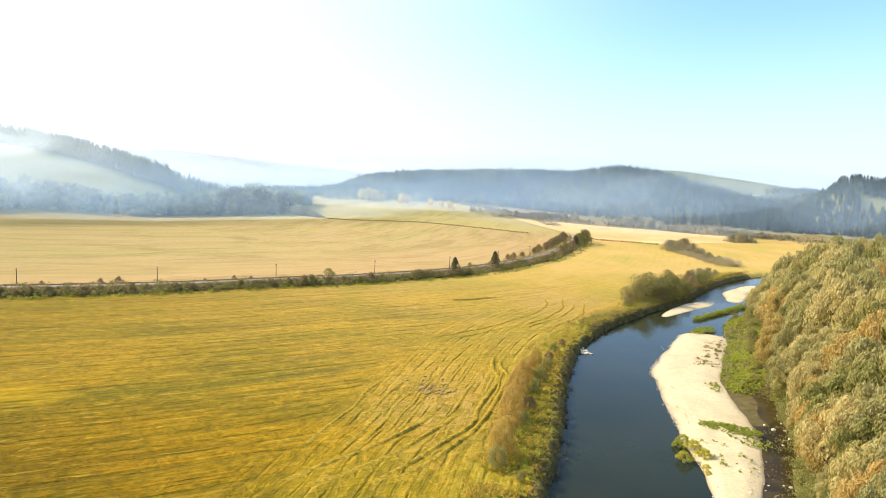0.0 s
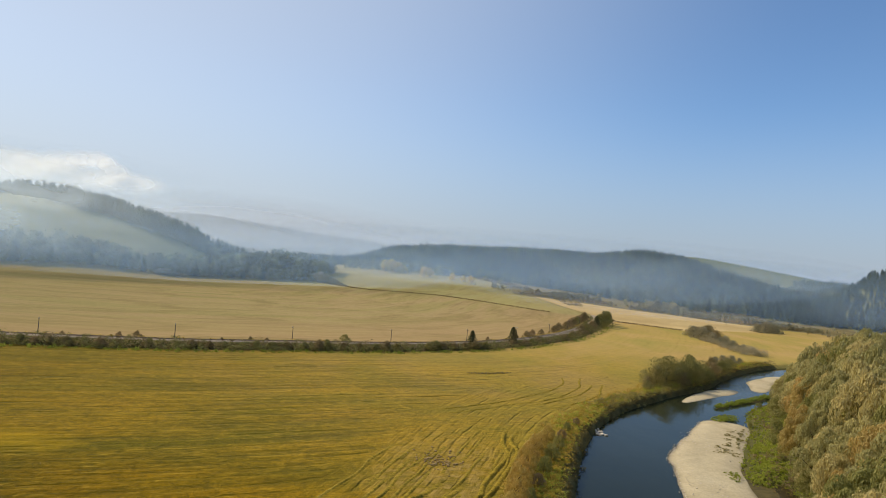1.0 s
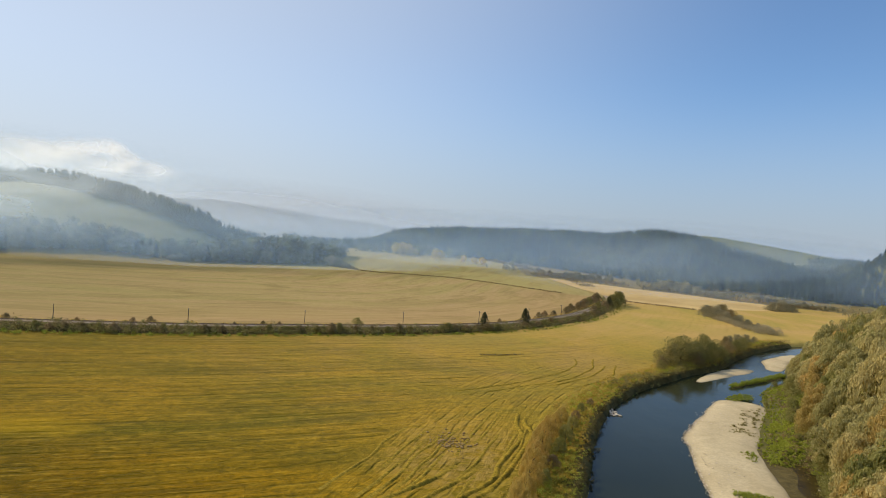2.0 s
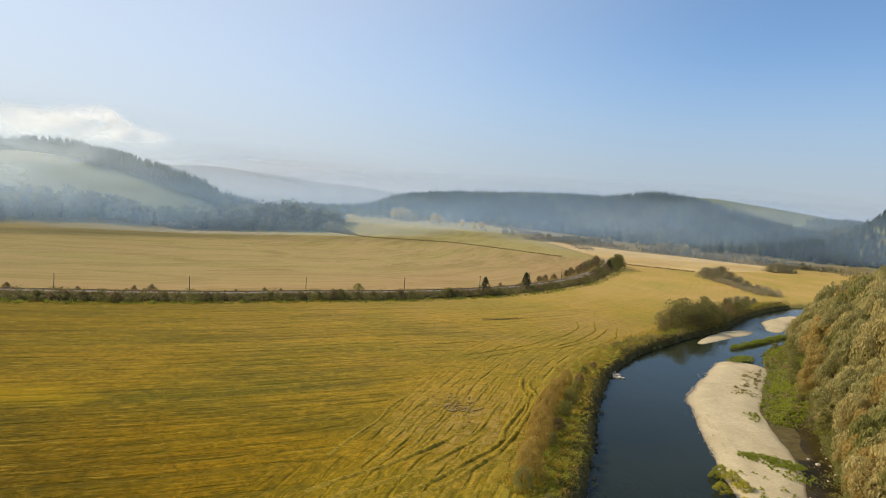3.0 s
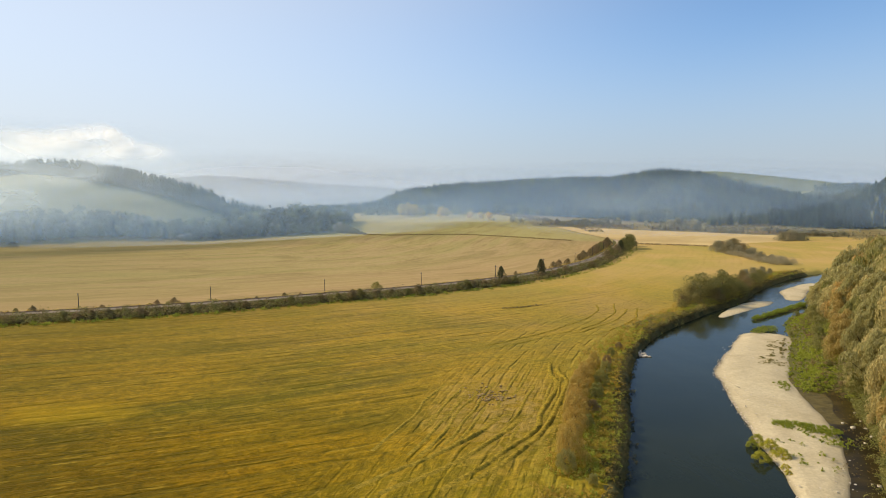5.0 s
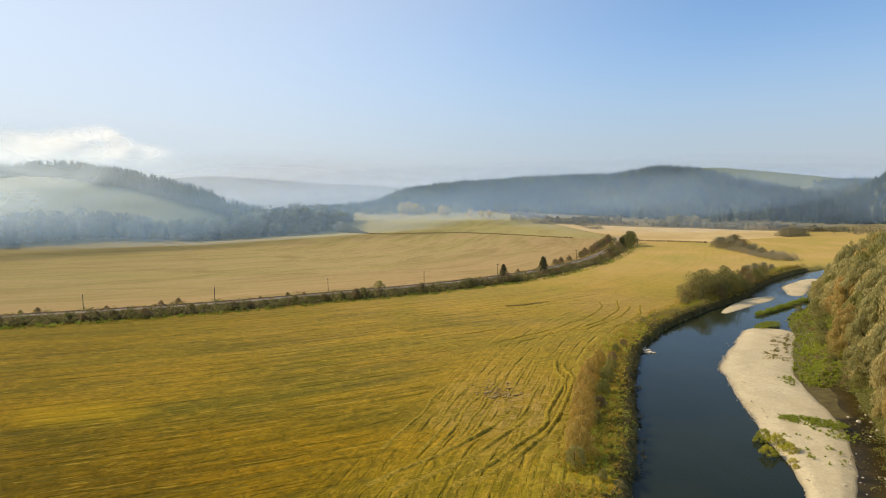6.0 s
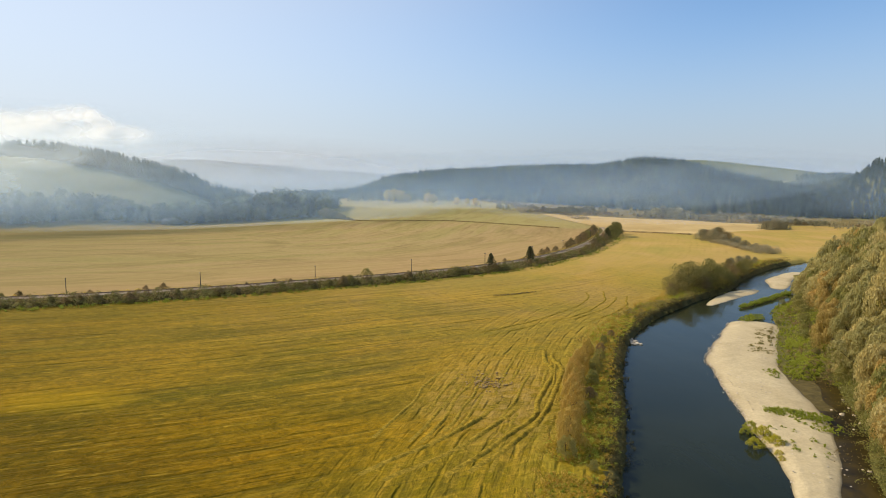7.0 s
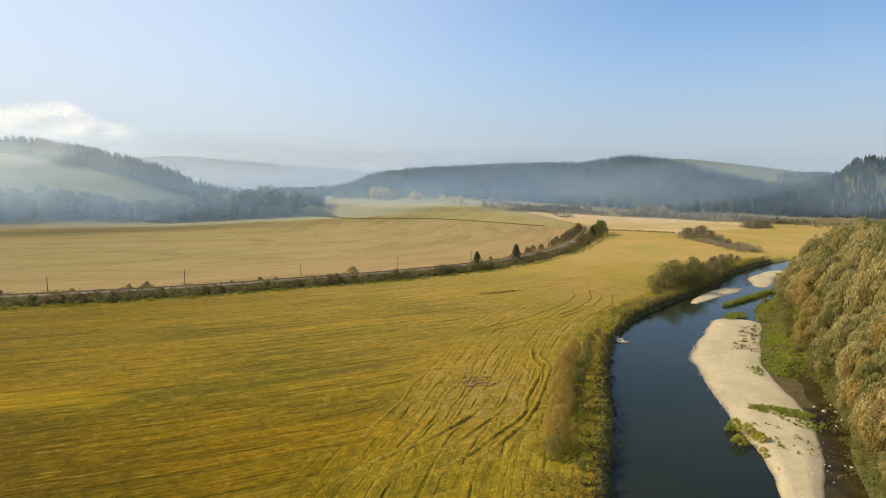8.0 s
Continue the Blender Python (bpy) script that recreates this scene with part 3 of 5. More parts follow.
bar("gravel_spit", [(138, 262), (143, 280), (150, 295), (164, 310), (180, 323)], [(141, 260), (152, 272), (164, 290), (178, 306), (188, 318)],
    -1.36, GRAVEL, "small pale gravel spit at the river bend", "gravel bar", 40, 10, 0.35, 0.35)
bar("grassy_bar", [(104, 221), (115, 233), (127, 243), (139, 252)], [(105, 220), (118, 231), (130, 241), (140, 251)],
    -1.3, BANK_EARTH, "narrow green grassy bar in midstream", "gravel bar", 30, 8, 0.35, 0.35)
bar("mud_flat", [(73, 117), (73, 124), (75, 132), (76, 138), (77, 147), (81, 154)], [(77, 116), (79, 123), (83, 131), (86, 138), (89, 146), (92, 153)],
    -1.49, MUD, "olive-brown silty mud along the side channel", "mud", 50, 14, 0.2, 0.5, -1.75)


def channel_material():
    """Shallow still water over brown leaves and silt."""
    m = Mat("channel_water", 0.3)
    p = m.place()
    n = m.noise(p, 0.16, 4.0, 0.65, 0.8)
    c = m.ramp(n, [(0.32, (0.012, 0.009, 0.002)), (0.5, (0.036, 0.025, 0.005)), (0.68, (0.066, 0.047, 0.010))])
    m.colour(c)
    m.b.inputs["Specular IOR Level"].default_value = 0.06
    m.bump(n, 0.1, 0.1)
    return m.m


ca = resampled(smooth_line([(40, 62), (50, 78), (57, 92), (61, 102), (66, 112), (70, 122), (73, 134), (76, 146), (81, 156)], 2), 50)
cb = resampled(smooth_line([(58, 62), (66, 80), (75, 96), (80, 106), (86, 117), (91, 130), (95, 140), (97, 148), (98, 156)], 2), 50)
u = np.linspace(0, 1, 8)[None, :, None]
cw = ca[:, None] * (1 - u) + cb[:, None] * u
i = np.arange(400).reshape(50, 8)
cf = np.stack([i[:-1, :-1], i[:-1, 1:], i[1:, 1:], i[1:, :-1]], -1).reshape(-1, 4)
tagged(new("side_channel_water", mesh_of("side_channel_water", np.dstack([cw, np.full((50, 8), WATER_Z + 0.05)]), cf, channel_material(), True)), "shallow brown water standing in the side channel", "water", kind="structure")

# ---- far ripe field ----
fp = resampled(smooth_line([(112, 716), (130, 712), (160, 706), (190, 699), (225, 690), (265, 688), (303, 672), (325, 662), (356, 652)], 10), 30)
fq = resampled(smooth_line([(160, 560), (185, 548), (215, 535), (228, 540), (262, 568), (314, 600)], 10), 30)
u = np.linspace(0, 1, 20)[:, None, None]
fxy = fq[None] * (1 - u) + fp[None] * u
i = np.arange(600).reshape(20, 30)
ff = np.stack([i[:-1, :-1], i[:-1, 1:], i[1:, 1:], i[1:, :-1]], -1).reshape(-1, 4)
fz = ground_height(fxy[..., 0], fxy[..., 1]) + 0.35
fz[0] -= 0.6
fxy[0, :, 1] -= 5.0
tagged(new("field_ripe", mesh_of("field_ripe", np.dstack([fxy, fz]), ff, WHEAT, True)), "pale golden stubble field below the wooded hill", "field", kind="structure")


# ---- railway ----
def sweep(line, profile, closed=False):
    """A profile (offset to the left, height) drawn along a line on the ground."""
    p = line[:, :2]
    d = np.gradient(p, axis=0)
    d /= np.hypot(*d.T)[:, None]
    n = np.c_[-d[:, 1], d[:, 0]]
    verts = np.concatenate([np.c_[p + n * o, np.full(len(p), h)][:, None] for o, h in profile], 1)
    m = len(profile)
    i = np.arange(len(p) * m).reshape(-1, m)
    if closed:
        i = np.c_[i, i[:, :1]]
    f = np.stack([i[:-1, :-1], i[1:, :-1], i[1:, 1:], i[:-1, 1:]], -1).reshape(-1, 4)
    return verts.reshape(-1, 3), f


track = new("railway_track")
tagged(track, "single railway track on a low overgrown embankment", "railway", kind="structure")
v, f = sweep(RAIL, [(-11, -0.5), (-4.6, 1.75), (-3.2, 2.0), (3.2, 2.0), (4.6, 1.7), (10, -0.5)])
part("embankment", mesh_of("embankment", v, f, BANK_EARTH, True), None, track, "overgrown earth embankment")
v, f = sweep(RAIL, [(-2.6, 1.95), (-1.9, 2.35), (1.9, 2.35), (2.6, 1.95)])
part("ballast_bed", mesh_of("ballast_bed", v, f, BALLAST, True), None, track, "grey-brown ballast bed")
for o in (-0.75, 0.75):
    v, f = sweep(RAIL, [(o - 0.07, 2.4), (o - 0.035, 2.58), (o + 0.035, 2.58), (o + 0.07, 2.4)])
    part("rail", mesh_of("rail", v, f, STEEL), None, track, "worn steel rail")


# ---- plants ----
rng = np.random.default_rng(7)


def turn_axes(n, r):
    """For each normal two axes across it, turned at random."""
    n = n / np.linalg.norm(n, axis=1)[:, None]
    other = np.where(np.abs(n[:, 2:3]) < 0.9, (0, 0, 1), (1, 0, 0))
    a = np.cross(n, other)
    a /= np.linalg.norm(a, axis=1)[:, None]
    b = np.cross(n, a)
    t = r.uniform(0, 2 * np.pi, len(n))[:, None]
    return a * np.cos(t) + b * np.sin(t), b * np.cos(t) - a * np.sin(t)


def sprays(points, normals, length, width, r, hang=0.0):
    """Leaf sprays: a small bent four-cornered leaf of two triangles at each point."""
    n = len(points)
    a, b = turn_axes(normals, r)
    if hang < 0:
        nu = normals / np.linalg.norm(normals, axis=1)[:, None]
        a = np.array([0, 0, 1.0]) - nu * nu[:, 2:3] + nu * 0.25 + r.normal(size=(n, 3)) * 0.25
        a /= np.linalg.norm(a, axis=1)[:, None]
        b = np.cross(nu, a)
        b /= np.linalg.norm(b, axis=1)[:, None] + 1e-9
    elif hang:
        a = a * (1 - hang) + np.array([0, 0, -1]) * hang
        a /= np.linalg.norm(a, axis=1)[:, None]
        b = np.cross(normals, a)
        b /= np.linalg.norm(b, axis=1)[:, None] + 1e-9
    ln = (length * r.uniform(0.6, 1.3, n))[:, None]
    wd = (width * r.uniform(0.6, 1.3, n))[:, None]
    nn = normals / np.linalg.norm(normals, axis=1)[:, None]
    v = np.stack([points - a * ln / 2, points + b * wd / 2 + nn * wd * 0.25, points + a * ln / 2, points - b * wd / 2 + nn * wd * 0.25], 1)
    return v.reshape(-1, 3), np.arange(4 * n).reshape(-1, 4)


def joined(chunks):
    vs, fs, k = [], [], 0
    for v, f in chunks:
        vs.append(v)
        fs.append(np.asarray(f) + k)
        k += len(v)
    return np.vstack(vs), np.vstack(fs)


def tube(line, radii, sides=6):
    """A tapered limb along a line."""
    line = np.asarray(line, float)
    d = np.gradient(line, axis=0)
    d /= np.linalg.norm(d, axis=1)[:, None]
    ref = np.where(np.abs(d[:, :1]) < 0.9, (1.0, 0, 0), (0, 1.0, 0))
    a = np.cross(d, ref)
    a /= np.linalg.norm(a, axis=1)[:, None]
    b = np.cross(d, a)
    t = np.linspace(0, 2 * np.pi, sides, endpoint=False)
    v = line[:, None] + (a[:, None] * np.cos(t)[None, :, None] + b[:, None] * np.sin(t)[None, :, None]) * np.asarray(radii)[:, None, None]
    i = np.arange(len(line) * sides).reshape(-1, sides)
    j = np.roll(i, -1, axis=1)
    f = np.stack([i[:-1], j[:-1], j[1:], i[1:]], -1).reshape(-1, 4)
    return v.reshape(-1, 3), f


def lobes_to_leaves(lobes, count, length, width, r, hang=0.0, inner=0.2):
    """Leaves over the outside of many lobes (centre, radii), fewer inside them."""
    c = np.array([l[:3] for l in lobes])
    s = np.array([l[3:] for l in lobes])
    share = s.prod(1) ** (2 / 3)
    pick = r.choice(len(lobes), count, p=share / share.sum())
    d = r.normal(size=(count, 3))
    d /= np.linalg.norm(d, axis=1)[:, None]
    d[:, 2] = np.where(d[:, 2] < -0.5, -d[:, 2], d[:, 2])
    rad = np.where(r.random(count) < inner, r.uniform(0.3, 0.9, count), r.uniform(0.86, 1.1, count))
    p = c[pick] + d * s[pick] * rad[:, None]
    nrm = d / s[pick] + r.normal(size=(count, 3)) * 0.22 / s[pick].mean(1)[:, None]
    return sprays(p, nrm, length, width, r, hang)


def tree_meshes(height, spread, seed, count, leaf, width, material, plume=1.5, base=0.16, hang=0.35, lobes_n=22, inmost=0.55):
    """Trunk with limbs, and a crown of plume-like lobes on them."""
    r = np.random.default_rng(seed)
    trunk, lobes = [], []
    lean = r.normal(size=2) * 0.05 * height
    top = np.array([lean[0], lean[1], height * 0.72])
    ts = np.linspace(0, 1, 6)[:, None]
    stem = np.array([0, 0, -0.6]) * (1 - ts) + top * ts + np.c_[np.sin(ts * 3 + seed) * 0.2, np.cos(ts * 2.3) * 0.15, ts * 0]
    trunk.append(tube(stem, np.linspace(0.028, 0.007, 6) * height * 0.9, 7))
    for k in range(lobes_n):
        u = (k + 0.5) / lobes_n
        ang = k * 2.399 + r.normal() * 0.3
        hh = height * (base + 0.06 + (0.80 - base) * u ** 0.85)
        out = spread * 0.5 * (1.05 - 0.85 * max(0.0, (u - 0.35) / 0.65) ** 1.5) * r.uniform(inmost, 0.95)
        p = np.array([math.cos(ang) * out, math.sin(ang) * out, hh]) + np.r_[lean * u, 0]
        w = spread * r.uniform(0.12, 0.19) * (1.1 - 0.35 * u)
        lobes.append((*p, w, w, w * plume * r.uniform(0.8, 1.3)))
        if k % 2 == 0:
            q = stem[min(4, 1 + int(u * 4))]
            mid = (q + p) / 2 + np.array([0, 0, -0.04 * height])
            trunk.append(tube([q, mid, p], np.array([0.011, 0.007, 0.003]) * height, 5))
    v, f = lobes_to_leaves(lobes, count, leaf, width, r, hang)
    tv, tf = joined(trunk)
    return mesh_of("trunk", tv, tf, BARK, True), mesh_of("crown", v, f, material)


def plant(name, trunk, crown, label, category, group):
    """A tree or shrub at the world's middle, to be copied into place."""
    ob = new(name)
    part("trunk", trunk, None, ob, "brown bark")
    part("crown", crown, None, ob)
    return tagged(ob, label, category, group)


def ground_at(x, y):
    return float(ground_height(np.array([x]), np.array([y]))[0])


def stand(ob, x, y, size=1.0, turn=None, sink=0.1, wide=1.0, z=None):
    """A copy of a plant on the ground."""
    ob.scale = (size * wide, size * wide, size)
    m = pose(x, y, (ground_at(x, y) if z is None else z) - sink, 0, 0, random.uniform(0, 360) if turn is None else turn)
    return copy_thing(ob, m)


def away(ob):
    """Takes a plant that was only built to be copied out of the scene again."""
    for o in (*ob.children_recursive, ob):
        bpy.data.objects.remove(o)


# ---- willows on the wooded bank ----
WOOD_LABELS = {
    WILLOW: "grey-olive autumn willow on the wooded river bank",
    WILLOW_GREEN: "dark olive-green willow on the wooded river bank",
    WILLOW_RUST: "rusty orange-brown willow on the wooded river bank"}
willows = []
for k, mat in enumerate((WILLOW, WILLOW, WILLOW, WILLOW_GREEN, WILLOW_RUST)):
    tr, cr = tree_meshes(10.0, 6.6, 20 + k, 7000, 0.48, 0.19, mat, 1.7, 0.06, -1, 26)
    willows.append(plant("willow_tree", tr, cr, WOOD_LABELS[mat], "tree", "willows on the river bank"))
back_willows = []
for k, mat in enumerate((WILLOW, WILLOW, WILLOW, WILLOW_GREEN, WILLOW_RUST)):
    tr, cr = tree_meshes(10.0, 6.6, 20 + k, 3400, 0.66, 0.20, mat, 1.7, 0.06, -1, 26)
    back_willows.append(plant("willow_tree", tr, cr, WOOD_LABELS[mat], "tree", "willows on the river bank"))
FOOT = smooth_line([(63, 70), (75, 98), (86, 120), (95, 140), (105.5, 161), (118, 186), (130, 217), (142, 245), (161, 270), (189, 300)], 1.0)
random.seed(3)
taken = []
for row, (off, tall, gap) in enumerate(((1.0, 12.0, 4.6), (5.5, 16.0, 5.2), (11, 19.5, 6.0), (18, 20.5, 6.5), (27, 21.0, 7.5), (38, 21.0, 9))):
    s = random.uniform(0, gap)
    d = np.gradient(FOOT[:, :2], axis=0)
    d /= np.hypot(*d.T)[:, None]
    while s < len(FOOT) - 1:
        k = int(s)
        s += gap * random.uniform(0.75, 1.25)
        o = off + random.uniform(-1.8, 1.8)
        x, y = FOOT[k, 0] + d[k, 1] * o, FOOT[k, 1] - d[k, 0] * o
        if x / max(y, 1) > 0.93 or any((x - a) ** 2 + (y - b) ** 2 < 10 for a, b in taken):
            continue
        taken.append((x, y))
        far = min(1, max(0, (y - 215) / 60))
        h = tall * random.uniform(0.85, 1.2) * (1 + 0.05 * far)
        kind = random.choices(range(5), (4, 4, 4, 2 + (row == 0), 1.7 if row < 3 else 0.6))[0]
        stand((back_willows if row > 2 or y > 205 else willows)[kind], x, y, h / 10, wide=random.uniform(0.8, 1.1) * (1.25 if row < 2 else 0.95))
# low boughs hanging out over the side channel
s = 8.0
while s < 96:
    k = int(s)
    o = random.uniform(-0.8, 3.4)
    x, y = FOOT[k, 0] - d[k, 1] * o, FOOT[k, 1] + d[k, 0] * o
    stand(willows[random.choices(range(5), (3, 3, 3, 3, 1.2))[0]], x, y, random.uniform(0.34, 0.6), wide=random.uniform(1.2, 1.6))
    s += random.uniform(2.2, 3.8)
for x, y, h in ((99, 158, 11), (103, 164, 12), (82.5, 114, 9), (85, 118, 10), (73.5, 98, 7)):
    stand(willows[4], x, y, h / 10, wide=random.uniform(1.0, 1.3))
for w in willows + back_willows:
    away(w)

# ---- bushes by the river bend and along the meadow ----
bushes = []
for k, (mat, label) in enumerate(((BUSH_LEAF, "dark brown-green alder bush by the river bend"), (BUSH_LEAF, "dark brown-green alder bush by the river bend"), (SCRUB_LEAF, "brownish half-bare bush by the river bend"), (FOOT_LEAF, "grey-beige half-bare bush along an old river hollow"))):
    tr, cr = tree_meshes(10.0, 13.0 if k < 2 else 11.0, 50 + k, 5200 if k < 2 else 4000, 0.50, 0.22, mat, 1.05 if k < 2 else 1.5, -0.02 if k < 2 else -0.10, -1, 44, 0.2)
    bushes.append(plant("alder_bush", tr, cr, label, "bush", "bushes by the river"))
for x, y, h, k in ((87, 239, 4, 0), (89, 244, 5.5, 2), (94, 249, 9, 0), (100, 255, 12.5, 1), (108, 261, 10, 0), (114, 268, 12, 1), (120, 276, 8, 0), (101, 265, 9, 2), (113, 279, 8, 2), (106, 254, 7, 2), (126, 280, 6, 1), (134, 291, 7.5, 2), (143, 303, 6.5, 0), (152, 316, 6, 1), (140, 308, 8, 2),
                   (150, 327, 6, 3), (156, 332, 6.5, 3), (163, 337, 6, 3), (170, 344, 4, 3), (146, 322, 5, 0),
                   (203, 390, 4.5, 3), (197, 396, 4, 3), (204, 400, 5, 3), (200, 408, 5, 3), (206, 415, 5.5, 3), (201, 424, 5.5, 3), (207, 432, 6, 3), (203, 442, 7, 3), (209, 450, 7.5, 3), (204, 460, 8.5, 3), (210, 468, 9.5, 2), (205, 478, 11.5, 3), (212, 486, 12.5, 2), (203, 491, 10, 3), (216, 497, 10.5, 3), (209, 500, 9, 2), (304, 596, 10, 3), (313, 600, 13, 3), (321, 603, 10, 3), (329, 606, 7, 3)):
    stand(bushes[k], x, y, h / 10, sink=(0.1 if k < 2 else 0.22) * h, wide=random.uniform(0.9, 1.15) if y < 330 else random.uniform(1.1, 1.4))
for b in bushes:
    away(b)

# dry reddish shrubs between meadow and river
shrubs = []
for k, (mat, label) in enumerate(((RUST_LEAF, "dry reddish-brown shrub between meadow and river"), (SCRUB_LEAF, "brown leafy shrub between meadow and river"), (WILLOW_GREEN, "green willow shrub on the river bank"))):
    tr, cr = tree_meshes(4.0, 4.0, 70 + k, 2800, 0.30, 0.10, mat, 1.3, 0.02, -1, 18)
    shrubs.append(plant("bank_shrub", tr, cr, label, "shrub", "shrubs along the near bank"))
for x, y, h, k in ((20.0, 98, 4.6, 0), (21.2, 104, 4.2, 0), (23, 110, 4.4, 0), (24.3, 116, 4.8, 0), (25.5, 122, 4.4, 0), (27, 128, 4.6, 0), (28.5, 134, 4.2, 0), (30.5, 140, 4.4, 0), (33, 147, 3.8, 0), (36, 155, 3.4, 0), (19.0, 94.5, 3.6, 2),
                   (26, 113, 2.8, 2), (28.5, 121, 3.0, 1), (31.5, 131, 3.4, 2), (34.5, 140, 3.6, 2), (37.5, 149, 3.2, 2), (40, 158, 2.6, 1), (43, 166, 2.6, 2), (22, 90, 1.8, 2), (47, 174, 2.2, 1)):
    stand(shrubs[k], x, y, h / 4 * (1.2 if k == 0 else 1.05), wide=0.9)
for b in shrubs:
    away(b)

# ---- along the railway ----
rail_bushes = []
for k, (name, mat, label, cat) in enumerate((
        ("conifer", CONIFER, "small dark conifer beside the railway", "tree"), ("round_bush", BUSH_LEAF, "round dark green bush beside the railway", "bush"), ("scrub_bush", SCRUB_LEAF, "brown leafy scrub bush beside the railway", "bush"),
        ("green_bush", WILLOW_GREEN, "round fresh green bush beside the railway", "bush"))):
    if k == 0:
        tr, _ = tree_meshes(10.0, 5.2, 90, 10, 0.7, 0.4, mat, 1.5, 0.04, 0.2, 26)
        q = np.random.default_rng(90)
        u = q.random(2200) ** 0.8
        ang = q.uniform(0, 2 * np.pi, 2200)
        wide = (1 - u) ** 0.6 * (2.9 + 1.0 * np.sin(ang * 3 + 9 * u) + 0.6 * np.sin(17 * u + ang)) * q.uniform(0.75, 1.08, 2200) + 0.1
        pts = np.c_[np.cos(ang) * wide, np.sin(ang) * wide, 0.3 + 9.6 * u - 0.12 * wide]
        cr = mesh_of("crown", *sprays(pts, np.c_[np.cos(ang), np.sin(ang), q.uniform(0, 1, 2200)], 0.6, 0.3, q), mat)
    else:
        tr, cr = tree_meshes(5.0, 6.0, 91 + k, 1100, 0.5, 0.3, mat, 1.0, -0.06, 0.0, 24, 0.2)
    rail_bushes.append(plant(name, tr, cr, label, cat, "bushes along the railway"))
RD = np.gradient(RAIL[:, :2], axis=0)
RD /= np.hypot(*RD.T)[:, None]
RS = np.r_[0, np.cumsum(np.hypot(*np.diff(RAIL[:, :2], axis=0).T))]


def beside_rail(x, off):
    """The place beside the track, off metres to its left, where the track passes x on its way out."""
    n = int(np.argmax(RAIL[:, 0]))
    y = np.interp(x, RAIL[:n, 0], RAIL[:n, 1])
    k = int(np.argmin(np.hypot(RAIL[:, 0] - x, RAIL[:, 1] - y)))
    return x - RD[k, 1] * off, y + RD[k, 0] * off


def bank_z(off):
    return 1.8 if abs(off) < 4.6 else max(0.0, 1.75 - (abs(off) - 4.6) * 0.35)


for x, off, h, k in ((21, -5, 7.2, 0), (43, -5, 8.4, 0), (-30, 7, 4.2, 3), (-106, 8, 3.4, 2), (-112, 9, 3.0, 2), (-152, 8, 3.0, 2), (-130, 8, 2.2, 2), (-158, 9, 2.6, 1),
                     (-66, 8, 2.4, 2), (-76, 9, 2.0, 2), (-60, 9, 2.2, 2), (66, 8, 4, 2), (72, 9, 4.5, 2), (78, 8, 4, 2), (58, 8, 3, 2), (40, 8, 2.6, 2),
                     (96, -6, 6, 2), (104, -6, 7, 1), (112, -7, 7, 2), (119, -7, 9, 0), (126, -8, 10, 1), (131, -9, 12, 1), (135, -8, 11, 1), (140, -8, 9, 2),
                     (90, 8, 5, 2), (97, 9, 6, 2), (104, 8, 6, 2), (110, 9, 7, 2), (116, 9, 7, 2), (121, 9, 7, 1), (126, 10, 7, 2), (131, 9, 7, 2), (136, 10, 7, 2), (140, 9, 7, 2), (144, 10, 7, 2), (147, 10, 6, 2)):
    bx, by = beside_rail(x, off)
    stand(rail_bushes[k], bx, by, h / (10 if k == 0 else 5), z=bank_z(off), wide=1.15 if k == 0 else 1.0)
random.seed(14)
x = -318.0
while x < 100:
    bx, by = beside_rail(x, random.uniform(-9.5, -6.5))
    stand(rail_bushes[random.choice((1, 2, 2))], bx, by, random.uniform(0.42, 0.64) * (1.25 if x > -60 else 1.0), z=0.7, wide=random.uniform(1.0, 1.5))
    x += random.choice((4.0, 5.0, 6.0, 6.0, 14.0)) * random.uniform(0.8, 1.2)
for x, y, h, k in ((66, 868, 6, 1), (84, 846, 7, 1), (98, 812, 5, 2), (112, 786, 5.5, 2), (122, 760, 6, 2), (131, 738, 5, 2), (140, 712, 5.5, 2)):
    stand(rail_bushes[k], x, y, h / 5, wide=1.2)
for b in rail_bushes:
    away(b)


def belt(name, material, label, line_points, count, height, size, seed, category="scrub"):
    """Low scrub, too dense to count: leaf sprays heaped up round places along a belt (x, y, z, share of height)."""
    r = np.random.default_rng(seed)
    k = r.integers(0, len(line_points), count)
    base = line_points[k]
    h = height * base[:, 3]
    up = r.random(count) ** 0.7
    d = r.normal(size=(count, 3)) * (0.35 + 0.5 * (1 - up))[:, None] * np.c_[h, h, h * 0.15] * 0.6
    p = base[:, :3] + d + np.c_[np.zeros((count, 2)), up * h]
    v, f = sprays(p, r.normal(size=(count, 3)) + (0, 0, 0.6), size, size * 0.55, r)
    return tagged(new(name, mesh_of(name, v, f, material)), label, category, kind="stuff")


def rail_belt(x0, x1, offs, n, seed):
    r = np.random.default_rng(seed)
    keep = []
    xs = r.uniform(x0, x1, n)
    for x in xs:
        o = r.uniform(*offs)
        bx, by = beside_rail(x, o)
        keep.append((bx, by, bank_z(o) - 0.1, max(0.3, 0.68 + 0.3 * math.sin(x * 0.7) * math.sin(x * 0.23 + 1) + r.normal() * 0.16)))
    return np.array(keep)


